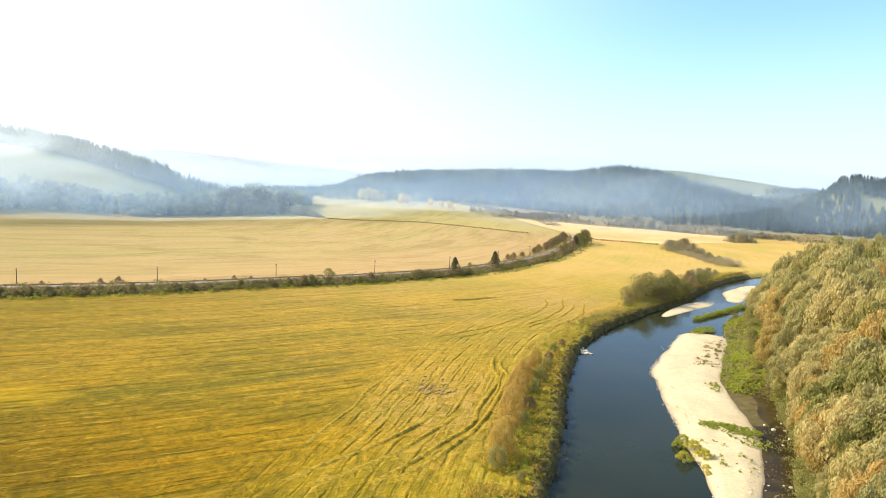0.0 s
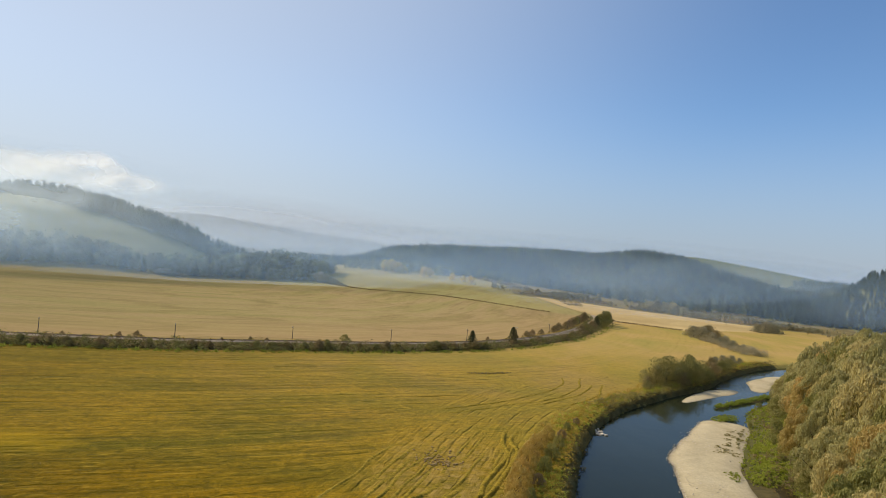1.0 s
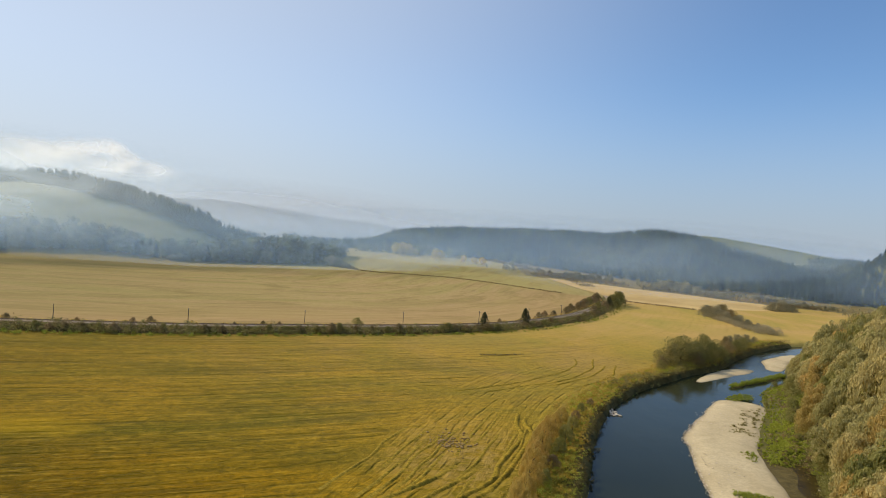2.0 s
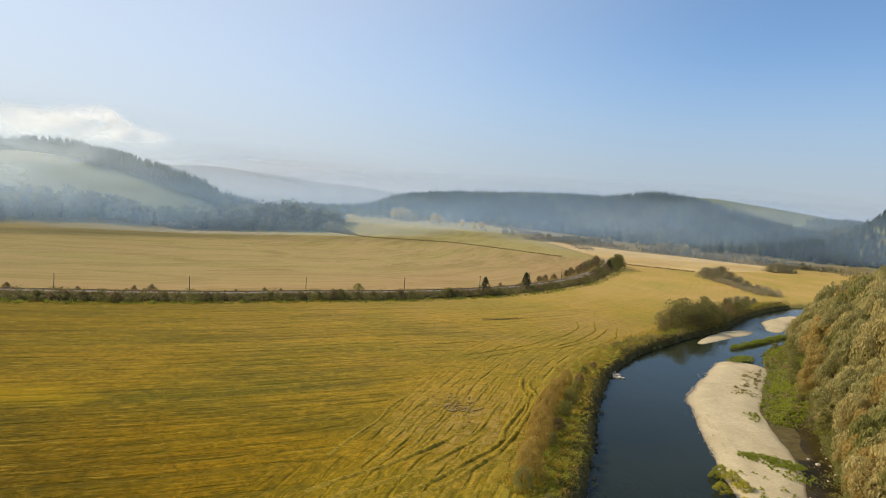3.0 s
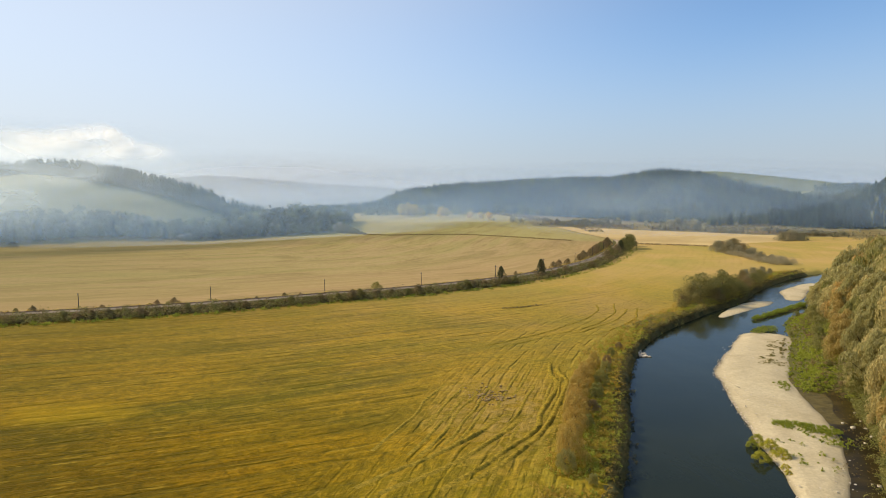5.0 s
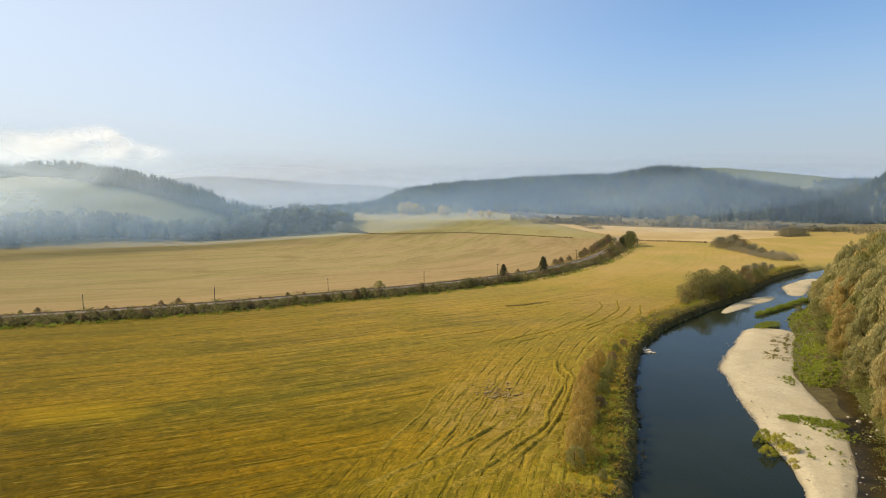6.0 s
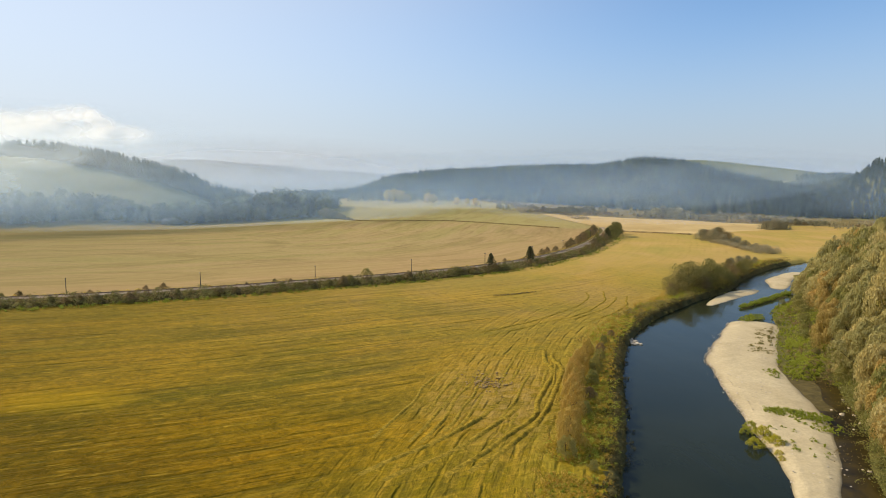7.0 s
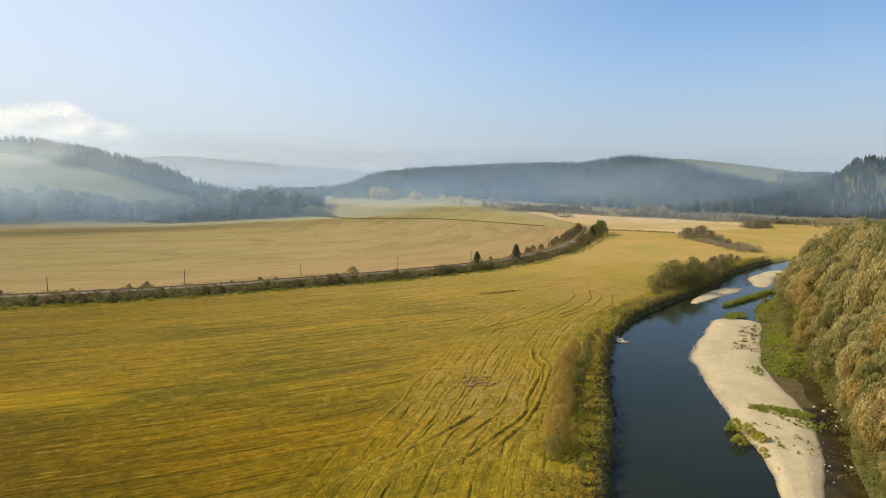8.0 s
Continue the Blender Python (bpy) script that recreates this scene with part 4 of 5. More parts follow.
belt("embankment_scrub", SCRUB_LEAF, "brown scrub covering the railway embankment", rail_belt(-330, 140, (-10.5, -4.0), 1500, 1), 24000, 2.7, 0.56, 2)
belt("embankment_thicket", BUSH_LEAF, "dark brown-green thicket along the railway embankment", rail_belt(-330, 140, (-12.8, -4.5), 1250, 7), 34000, 2.9, 0.56, 8)
belt("embankment_brush", HERB, "yellow-green brush at the foot of the embankment", rail_belt(-330, 140, (-16.5, -12.0), 620, 3), 13000, 1.3, 0.45, 4)
belt("trackside_grass", RUST_LEAF, "dry reddish grass along the far side of the track", rail_belt(-330, 145, (4.5, 9), 700, 5), 12000, 1.2, 0.5, 6)

curve = smooth_line([(58, 876), (86, 838), (108, 794), (128, 748), (142, 704), (150, 660)], 1.0)
curve = curve + np.random.default_rng(17).normal(size=curve.shape) * (5, 4)
curve = np.c_[curve[:, :2], ground_height(curve[:, 0], curve[:, 1]), np.clip(0.7 + 0.4 * wobble(curve[:, 0], curve[:, 1], 8.0), 0.2, 1.2)]
belt("curve_scrub", SCRUB_LEAF, "brown scrub beyond the curve of the railway", curve, 7000, 4.2, 0.9, 18)

# poles
def pole_meshes():
    v1 = tube([(0, 0, -1), (0, 0, 3), (0, 0, 6.4)], [0.16, 0.14, 0.10], 8)
    arm = bmesh.new()
    bmesh.ops.create_cube(arm, size=1)
    bmesh.ops.scale(arm, vec=(1.7, 0.12, 0.14), verts=arm.verts)
    bmesh.ops.bevel(arm, geom=arm.edges[:], offset=0.02, segments=1)
    return v1, arm


pole = new("telegraph_pole")
v1, arm = pole_meshes()
part("post", mesh_of("post", *v1, POLE_WOOD, True), None, pole)
bmesh.ops.translate(arm, vec=(0, 0.1, 5.9), verts=arm.verts)
crossarm = part("crossarm", arm, POLE_WOOD, pole)
for ox in (-0.7, -0.35, 0.35, 0.7):
    v, f = tube([(ox, 0.1, 5.97), (ox, 0.1, 6.05), (ox, 0.1, 6.14), (ox, 0.1, 6.2)], [0.03, 0.05, 0.05, 0.02], 8)
    part("insulator", mesh_of("insulator", v, f, PORCELAIN, True), None, crossarm, "pale porcelain insulator")
tagged(pole, "weathered dark wooden telegraph pole beside the railway", "pole", "poles along the railway")
n_out = int(np.argmax(RAIL[:, 0]))
s0 = np.interp(-137, RAIL[:n_out, 0], RS[:n_out])
for k in range(-3, 9):
    s = s0 + 47 * k
    x = np.interp(s, RS, RAIL[:, 0])
    y = np.interp(s, RS, RAIL[:, 1])
    j = int(np.argmin(np.abs(RS - s)))
    copy_thing(pole, pose(x - RD[j, 1] * 5.5, y + RD[j, 0] * 5.5, 1.3, 0, 0, math.degrees(math.atan2(RD[j, 1], RD[j, 0])) + 90))
away(pole)


# ---- woods ----
def spruce_form(r, tiers=7, arms=5):
    """A spruce one metre tall: drooping boughs in tiers round a leader."""
    vs = []
    for t in range(tiers):
        u = t / tiers
        z = 0.08 + 0.86 * u
        w = 0.17 * (1 - u) ** 0.8 + 0.02
        for a in range(arms):
            ang = 2 * np.pi * (a + 0.5 * (t % 2)) / arms + r.normal() * 0.2
            c, s = math.cos(ang), math.sin(ang)
            half = 0.62 * w
            ww = w * r.uniform(0.8, 1.2)
            vs += [(0, 0, z + 0.15), (c * ww - s * half, s * ww + c * half, z - 0.01), (c * ww * 1.15, s * ww * 1.15, z - 0.05), (c * ww + s * half, s * ww - c * half, z - 0.01)]
    vs += [(-0.012, 0, 0.85), (0, 0.012, 0.85), (0.012, -0.01, 0.85), (0, 0, 1.0)]
    return np.array(vs, float)


def round_form(r, count=44):
    """A broad-leaved tree one metre tall: clumps of foliage over a lumpy crown and a short stem."""
    lob = [(r.normal() * 0.1, r.normal() * 0.1, r.uniform(0.14, 0.8), r.uniform(0.12, 0.18), r.uniform(0.12, 0.18), r.uniform(0.12, 0.2)) for _ in range(9)]
    v, _ = lobes_to_leaves(lob, count, 0.19, 0.14, r, 0.0, 0.05)
    return np.vstack([v, [(-0.02, 0, -0.03), (0.02, 0, -0.03), (0.015, 0, 0.5), (-0.015, 0, 0.5)]])


def wood(name, material, label, places, heights, forms, seed, category="woods", vary=1.0):
    """A wood too dense to count: one mesh of many trees."""
    r = np.random.default_rng(seed)
    z = ground_height(places[:, 0], places[:, 1])
    chunks, tones = [], []
    which = r.integers(0, len(forms), len(places))
    for k, form in enumerate(forms):
        p, h, zz = places[which == k], heights[which == k], z[which == k]
        a = r.uniform(0, 2 * np.pi, len(p))
        w = r.uniform(0.85, 1.25, len(p))
        x = (form[None, :, 0] * np.cos(a)[:, None] - form[None, :, 1] * np.sin(a)[:, None]) * (h * w)[:, None] + p[:, :1]
        y = (form[None, :, 0] * np.sin(a)[:, None] + form[None, :, 1] * np.cos(a)[:, None]) * (h * w)[:, None] + p[:, 1:2]
        v = np.stack([x, y, form[None, :, 2] * h[:, None] + zz[:, None] - 0.3], -1).reshape(-1, 3)
        chunks.append((v, np.arange(len(v)).reshape(-1, 4)))
        own = 0.36 * wobble(p[:, 0], p[:, 1], 26, seed) + r.normal(size=len(p)) * 0.24
        tones.append(np.repeat(np.clip(own * vary, -0.7, 1.6), len(form)))
    v, f = joined(chunks)
    me = mesh_of(name, v, f, material)
    attribute(me, "tone", np.concatenate(tones))
    return tagged(new(name, me), label, category, kind="stuff")


def scatter(x0, x1, y0, y1, gap, seed, keep):
    """Places on a shaken grid for which keep(x, y) holds."""
    r = np.random.default_rng(seed)
    x, y = np.meshgrid(np.arange(x0, x1, gap), np.arange(y0, y1, gap))
    x = (x + r.uniform(-0.5, 0.5, x.shape) * gap).ravel()
    y = (y + r.uniform(-0.5, 0.5, y.shape) * gap).ravel()
    m = keep(x, y)
    return np.c_[x[m], y[m]]


fr = np.random.default_rng(11)
SPRUCES = [spruce_form(fr, 6, 4) for _ in range(4)]
ROUNDS = [round_form(fr) for _ in range(4)]


def right_wood(x, y):
    h = ridge(x, y, RIGHT_RIDGE, 420)
    crest_y = np.interp(x, RIGHT_RIDGE[:, 0], RIGHT_RIDGE[:, 1])
    bare = (x > 497) & (x < 668) & (y > crest_y - 6)
    glade = wobble(x, y, 34, 3.0) + 0.5 * wobble(x, y, 11, 1.0) > 1.25
    return (h > 3.0) & (y < crest_y + 26) & (x > -255) & (x < 1000) & ~bare & ~glade & (y > 800)


def low_edge(p):
    """Younger trees below the hilltop pasture."""
    return 1 - 0.35 * ((p[:, 0] > 500) & (p[:, 0] < 665) & (p[:, 1] > 1120))


p = scatter(-260, 1000, 800, 1330, 6.8, 21, right_wood)
spr = wobble(p[:, 0], p[:, 1], 60) + fr.normal(size=len(p)) * 0.4 - 0.7 * (p[:, 0] > 610) > -0.25
wood("spruce_wood", SPRUCE, "dark spruce wood covering the hazy hill", p[spr], fr.uniform(10, 16, spr.sum()) * (1 + 0.1 * fr.normal(size=spr.sum())) * low_edge(p[spr]), SPRUCES, 22)
wood("mixed_wood", MIXED, "green-brown broad-leaved trees among the spruces", p[~spr], fr.uniform(8, 14, (~spr).sum()) * low_edge(p[~spr]), ROUNDS, 23)


def knob_wood(x, y):
    h = ridge(x, y, KNOB, 125)
    return (h > 2) & (x < 0.95 * y) & ~((x > 0.715 * y) & (h > 30) & (h < 48))


p = scatter(400, 1000, 600, 960, 6, 24, knob_wood)
wood("knob_wood", SPRUCE, "dark spruce wood on the steep knoll", p, fr.uniform(11, 18, len(p)), SPRUCES, 25)
def clumped(line, n, spread, seed, scale=22.0):
    """Places along a line, gathered in clumps, with sizes that swell towards the middle of each clump."""
    r = np.random.default_rng(seed)
    p = line[r.integers(0, len(line), n)][:, :2] + r.normal(size=(n, 2)) * spread
    w = wobble(p[:, 0], p[:, 1], scale, seed)
    keep = w > -0.25
    return p[keep], np.clip(0.55 + 0.5 * w[keep] + r.normal(size=keep.sum()) * 0.18, 0.42, 1.4)


NEAR_HEDGE = HEDGE_FAR[(HEDGE_FAR[:, 0] > 80) & (HEDGE_FAR[:, 0] < 520)]


def open_end(p):
    """Lower growth towards the open eastern end of the valley."""
    return (1 - 0.45 * ease((p[:, 0] - 335) / 60)) * (0.6 + 0.4 * ease((p[:, 0] - 150) / 60))


p, w = clumped(NEAR_HEDGE + (0, 16), 1500, (12, 15), 261, 15.0)
wood("valley_trees", FOOT_LEAF, "brown-green trees along the foot of the hill", p, 10.5 * w * open_end(p), ROUNDS, 26)
p, w = clumped(NEAR_HEDGE + (0, 2), 1100, (9, 5), 291, 9.0)
wood("foot_scrub", SCRUB_LEAF, "pale brown scrub along the foot of the hill", p, 5.5 * w * open_end(p), ROUNDS, 29)
p, w = clumped(smooth_line([(345, 648), (400, 612), (460, 597), (540, 586)], 4), 260, (18, 7), 281, 16.0)
wood("valley_scrub", FOOT_LEAF, "grey-brown scrub on the valley floor", p, 3.6 * w, ROUNDS, 28)

# the wood below the western slope: its front trees one by one, the rest as one mass
WOOD_FRONT = smooth_line([(-640, 470), (-520, 520), (-450, 552), (-391, 580), (-310, 617), (-213, 648), (-160, 660), (-126, 676)], 1.0)
wood_trees = []
for k in range(4):
    form = SPRUCES[k] if k < 2 else round_form(fr, 130)
    if k < 2:
        form = spruce_form(fr, 10, 6)
    ob = new("spruce_tree" if k < 2 else "wood_edge_tree")
    stem = tube([(0, 0, -0.03), (0, 0, 0.3), (0, 0, 0.8)], [0.016, 0.012, 0.004], 6)
    part("trunk", mesh_of("trunk", *stem, BARK, True), None, ob, "brown bark")
    part("crown", mesh_of("crown", form, np.arange(len(form)).reshape(-1, 4), SPRUCE if k < 2 else MIXED), None, ob)
    tagged(ob, "dark spruce at the edge of the misty wood" if k < 2 else "rounded broad-leaved tree at the edge of the misty wood", "tree", "trees at the wood's edge")
    wood_trees.append(ob)
random.seed(5)
s = 60.0
while s < len(WOOD_FRONT) - 2:
    x, y = WOOD_FRONT[int(s), :2]
    end = ease((len(WOOD_FRONT) - s) / 40)
    h = random.uniform(12, 23) * (0.5 + 0.5 * float(end))
    stand(wood_trees[random.choice((0, 1, 2, 2, 2, 3, 3, 3))], x + random.uniform(-2, 2), y + random.uniform(-3, 3), h, wide=random.uniform(0.95, 1.3))
    s += random.uniform(4.5, 8.5)
for w in wood_trees:
    away(w)


def behind_front(x, y):
    d, side, way = line_distance(x, y, WOOD_FRONT)
    deep = 75 + 12 * wobble(x, y, 30) - 20 * ease((way - 250) / 60) + 45 * ease((way - 390) / 60)
    return (side > 0) & (d > 4) & (d < deep) & (x < -122)


def knoll(p):
    """Taller trees towards the wood's eastern end, lower ones in its middle."""
    return 1 + 0.35 * np.exp(-((p[:, 0] + 185) / 45) ** 2) - 0.2 * np.exp(-((p[:, 0] + 290) / 40) ** 2)


p = scatter(-640, -120, 470, 800, 6.0, 31, behind_front)
spr = wobble(p[:, 0], p[:, 1], 25) + fr.normal(size=len(p)) * 0.5 > 0.55
wood("misty_spruces", SPRUCE, "spruces standing in the misty wood", p[spr], fr.uniform(13, 21, spr.sum()) * knoll(p[spr]), SPRUCES, 32, vary=1.7)
wood("misty_wood", MIXED, "broad-leaved trees standing in the misty wood", p[~spr], fr.uniform(12, 21, (~spr).sum()) * knoll(p[~spr]), ROUNDS, 33, vary=1.9)


def crest(x, y):
    d, side, way, _ = line_distance(x, y, LEFT_RIDGE, True)
    return (d < 50 + 14 * wobble(x, y, 30) - 26 * ease((x + 350) / 60)) & (x > -900) & (x < -255 + 12 * wobble(x, y, 9))


p = scatter(-900, -200, 650, 1040, 6.5, 34, crest)
wood("crest_spruces", SPRUCE, "spruces along the crest of the western hill", p, fr.uniform(12, 22, len(p)) * (1 - 0.3 * ease((p[:, 0] + 340) / 80)), SPRUCES, 35)
p = scatter(-330, -60, 960, 1060, 9, 36, lambda x, y: wobble(x, y, 20) > -0.5)
wood("saddle_trees", SPRUCE, "dark spruces in the saddle between the hills", p, fr.uniform(12, 20, len(p)), SPRUCES, 37)
slope_line = smooth_line([(-330, 850), (-270, 830), (-210, 790), (-170, 740)], 4)
p = slope_line[fr.integers(0, len(slope_line), 90)][:, :2] + fr.normal(size=(90, 2)) * (10, 12)
wood("slope_trees", MIXED, "mixed trees along the foot of the western slope", p, fr.uniform(9, 16, len(p)), ROUNDS, 38)
p = scatter(-120, 20, 845, 880, 8, 39, lambda x, y: x > -200)
wood("golden_wood_edge", MIXED, "mixed trees behind the golden birches", p, fr.uniform(9, 15, len(p)), ROUNDS, 40)

tr, cr = tree_meshes(12.0, 9.0, 140, 1500, 0.9, 0.6, GOLD_LEAF, 1.3, 0.05, 0.0, 20)
birch = plant("golden_birch", tr, cr, "golden yellow birch at the field's far edge", "tree", "golden trees")
for x, y, h in ((-66, 829, 17), (-58, 832, 18), (-50, 828, 16), (-41, 826, 11), (-16, 812, 14), (-8, 812, 12), (20, 800, 10), (34, 797, 9), (44, 794, 10)):
    stand(birch, x, y, h / 12)
away(birch)

tr, cr = tree_meshes(5.0, 6.5, 160, 1300, 0.6, 0.35, FOOT_LEAF, 1.0, -0.06, 0.0, 24, 0.2)
hedge = plant("hedge_bush", tr, cr, "grey-brown bush at the end of the wood", "bush", "bushes at the wood's end")
for x, y, h in ((-119, 672, 11), (-114, 668, 9.5), (-109, 665, 8), (-104, 662, 6), (-99, 659, 4.5), (-94, 656, 3), (-90, 653, 2), (-268, 624, 6), (-262, 626, 7), (-255, 628, 5), (-246, 631, 4)):
    stand(hedge, x, y, h / 5, wide=1.1)
away(hedge)

# a small hut at the foot of the wooded hill
hut = new("field_hut")
bm = bmesh.new()
bmesh.ops.create_cube(bm, size=1)
bmesh.ops.scale(bm, vec=(5.2, 3.6, 2.6), verts=bm.verts)
bmesh.ops.translate(bm, vec=(0, 0, 1.2), verts=bm.verts)
bmesh.ops.bevel(bm, geom=bm.edges[:], offset=0.05, segments=1)
part("wall", bm, plain_material("pale_limewash", (0.66, 0.63, 0.56), (0.80, 0.77, 0.70), 0.8), hut, "pale limewashed wall")
roof = [(-2.9, -2.2, 2.35), (2.9, -2.2, 2.35), (2.9, 0, 3.9), (-2.9, 0, 3.9), (-2.9, 2.2, 2.35), (2.9, 2.2, 2.35), (-2.9, -2.2, 2.5), (2.9, -2.2, 2.5), (2.9, 0, 4.05), (-2.9, 0, 4.05), (-2.9, 2.2, 2.5), (2.9, 2.2, 2.5)]
slabs = [(0, 1, 2, 3), (3, 2, 5, 4), (6, 9, 8, 7), (9, 10, 11, 8), (0, 6, 7, 1), (4, 5, 11, 10), (1, 7, 8, 2), (2, 8, 11, 5), (0, 3, 9, 6), (3, 4, 10, 9)]
part("roof", mesh_of("roof", roof, slabs), plain_material("rusty_roofing", (0.22, 0.11, 0.07), (0.34, 0.19, 0.12), 1.0), hut, "rusty brown pitched roof")
door = bmesh.new()
bmesh.ops.create_cube(door, size=1)
bmesh.ops.scale(door, vec=(0.9, 0.08, 1.9), verts=door.verts)
bmesh.ops.translate(door, vec=(0.6, -1.84, 0.95), verts=door.verts)
part("door", door, POLE_WOOD, hut, "dark plank door")
hut.matrix_basis = pose(284, 752, ground_at(284, 752), 0, 0, -18)
tagged(hut, "small pale hut at the foot of the wooded hill", "hut")

# ditch with rank grass across the upper field
def sheet_height(x, y):
    """The height of the ground sheet itself, between its grid points."""
    i, j = np.clip(np.searchsorted(gx, x) - 1, 0, nx - 2), np.clip(np.searchsorted(gy, y) - 1, 0, ny - 2)
    a, b = (x - gx[i]) / (gx[i + 1] - gx[i]), (y - gy[j]) / (gy[j + 1] - gy[j])
    return (GZ[j, i] * (1 - a) + GZ[j, i + 1] * a) * (1 - b) + (GZ[j + 1, i] * (1 - a) + GZ[j + 1, i + 1] * a) * b


ditch = smooth_line([(-120, 668), (-71, 640), (-30, 642), (12, 640), (60, 618), (108, 587)], 0.5)
ditch[:, :2] += np.random.default_rng(40).normal(size=(len(ditch), 2)) * (1.5, 0.5)
ditch = np.c_[ditch[:, :2], sheet_height(ditch[:, 0], ditch[:, 1]), np.full(len(ditch), 1.0)]
belt("ditch_grass", SCRUB_LEAF, "dark rank grass along a field ditch", ditch, 8500, 0.85, 0.55, 41, "grass")
margin = smooth_line([(160, 556), (185, 545), (215, 531), (240, 530)], 0.5)
margin[:, :2] += np.random.default_rng(43).normal(size=(len(margin), 2)) * (1.5, 0.6)
margin = np.c_[margin[:, :2], sheet_height(margin[:, 0], margin[:, 1]), np.full(len(margin), 1.0)]
belt("field_margin", SCRUB_LEAF, "dark grassy margin below the stubble field", margin, 3000, 1.1, 0.6, 42, "grass")


# ---- herbs, grass and stones by the river ----
def strip(line, lo, hi, n, seed, share=lambda x, y: 1.0):
    """Places in a strip lo to hi metres to the left of a line."""
    r = np.random.default_rng(seed)
    d = np.gradient(line[:, :2], axis=0)
    d /= np.hypot(*d.T)[:, None]
    k = r.integers(0, len(line), n)
    o = r.uniform(lo, hi, n)
    x, y = line[k, 0] - d[k, 1] * o + r.normal(size=n), line[k, 1] + d[k, 0] * o + r.normal(size=n)
    return np.c_[x, y, ground_height(x, y), share(x, y) * r.uniform(0.5, 1.2, n)]


VIEW_LEFT = LEFT_BANK[(LEFT_BANK[:, 1] > 60) & (LEFT_BANK[:, 1] < 348)]
belt("bank_grass", DRY_GRASS, "tall dry golden grass on the river bank", strip(VIEW_LEFT, 2.6, 12, 3000, 51), 36000, 1.0, 0.32, 52, "grass")
belt("bank_herbs", HERB, "green herbs and nettles on the river bank", strip(VIEW_LEFT, 1.8, 10, 1700, 53, lambda x, y: 0.6 + 0.45 * wobble(x, y, 9)), 44000, 1.35, 0.30, 54, "herbs")
# Dark leaves imitate the shadow under the overhanging bank.
belt("bank_edge_brush", SHADED_EDGE_LEAF, "overhanging growth along the water's edge, darkened to imitate bank shade", strip(VIEW_LEFT, 0.3, 2.4, 1300, 55, lambda x, y: (0.75 + 0.45 * wobble(x, y, 5)) * (1 + 0.7 * ease((y - 235) / 30))), 40000, 1.35, 0.28, 56, "brush")
bend = VIEW_LEFT[(VIEW_LEFT[:, 1] > 196) & (VIEW_LEFT[:, 1] < 240)]
belt("bank_scrub", BUSH_LEAF, "low brown-green scrub along the river bend", strip(bend, 1, 9, 130, 81, lambda x, y: 0.6 + 0.5 * wobble(x, y, 4)), 9000, 2.2, 0.32, 82)
hollow = smooth_line([(216, 512), (210, 488), (207, 465), (206, 435), (203, 410), (203, 386)], 1.0)
belt("hollow_scrub", FOOT_LEAF, "grey-beige scrub along an old river hollow", strip(hollow, -10, 7, 420, 83, lambda x, y: 0.6 + 0.5 * wobble(x, y, 9)), 24000, 4.4, 0.5, 84)
GREEN_BANK = smooth_line([(80, 138), (83, 150), (91, 168), (105, 193), (112, 209), (125, 230), (140, 240)], 1)
belt("green_bank_herbs", HERB, "bright green herbs between gravel and willows", strip(GREEN_BANK, -18, 1.5, 1900, 57, lambda x, y: np.clip(0.6 + 0.65 * wobble(x, y, 5), 0.15, 1.2) * np.clip((line_distance(x, y, GREEN_BANK)[0] + 1.0) / 6, 0.35, 1)), 84000, 1.5, 0.33, 58, "herbs")
belt("green_bank_brush", SCRUB_LEAF, "darker brown brush among the bank herbs", strip(GREEN_BANK, -17, -3, 300, 59, lambda x, y: np.clip(0.6 - 0.6 * wobble(x, y, 5), 0.1, 1.1)), 15000, 1.6, 0.34, 60, "brush")
belt("willow_foot_brush", WILLOW_GREEN, "green undergrowth at the foot of the willows", strip(FOOT, -5.0, 6.0, 2300, 61), 78000, 1.7, 0.35, 62, "brush")
tr, cr = tree_meshes(3.0, 3.6, 170, 1300, 0.30, 0.14, WILLOW_GREEN, 1.0, -0.04, -1, 22, 0.2)
low = plant("green_shrub", tr, cr, "green leafy shrub between gravel and willows", "shrub", "shrubs on the green bank")
for x, y, h in ((97, 163, 2.4), (101, 172, 3.4), (104, 180, 2.6), (109, 187, 3.8), (113, 196, 3.0), (118, 205, 3.6), (121, 212, 4.2), (126, 221, 4.4), (131, 229, 4.6), (136, 236, 4.0), (115, 208, 2.2), (106, 197, 1.8), (94, 156, 1.8), (124, 228, 2.4), (162, 288, 3.2), (166, 293, 4.2), (170, 297, 4.6), (175, 302, 4.0), (169, 301, 3.0)):
    stand(low, x, y, h / 3, wide=random.uniform(0.9, 1.3))
away(low)
r = np.random.default_rng(63)


def blot(cx, cy, rx, ry, turn, n, z):
    a, q = r.uniform(0, 2 * np.pi, n), np.sqrt(r.random(n))
    x, y = rx * q * np.cos(a), ry * q * np.sin(a)
    return np.c_[cx + x * math.cos(turn) - y * math.sin(turn), cy + x * math.sin(turn) + y * math.cos(turn), np.full(n, z), r.uniform(0.3, 1.1, n)]


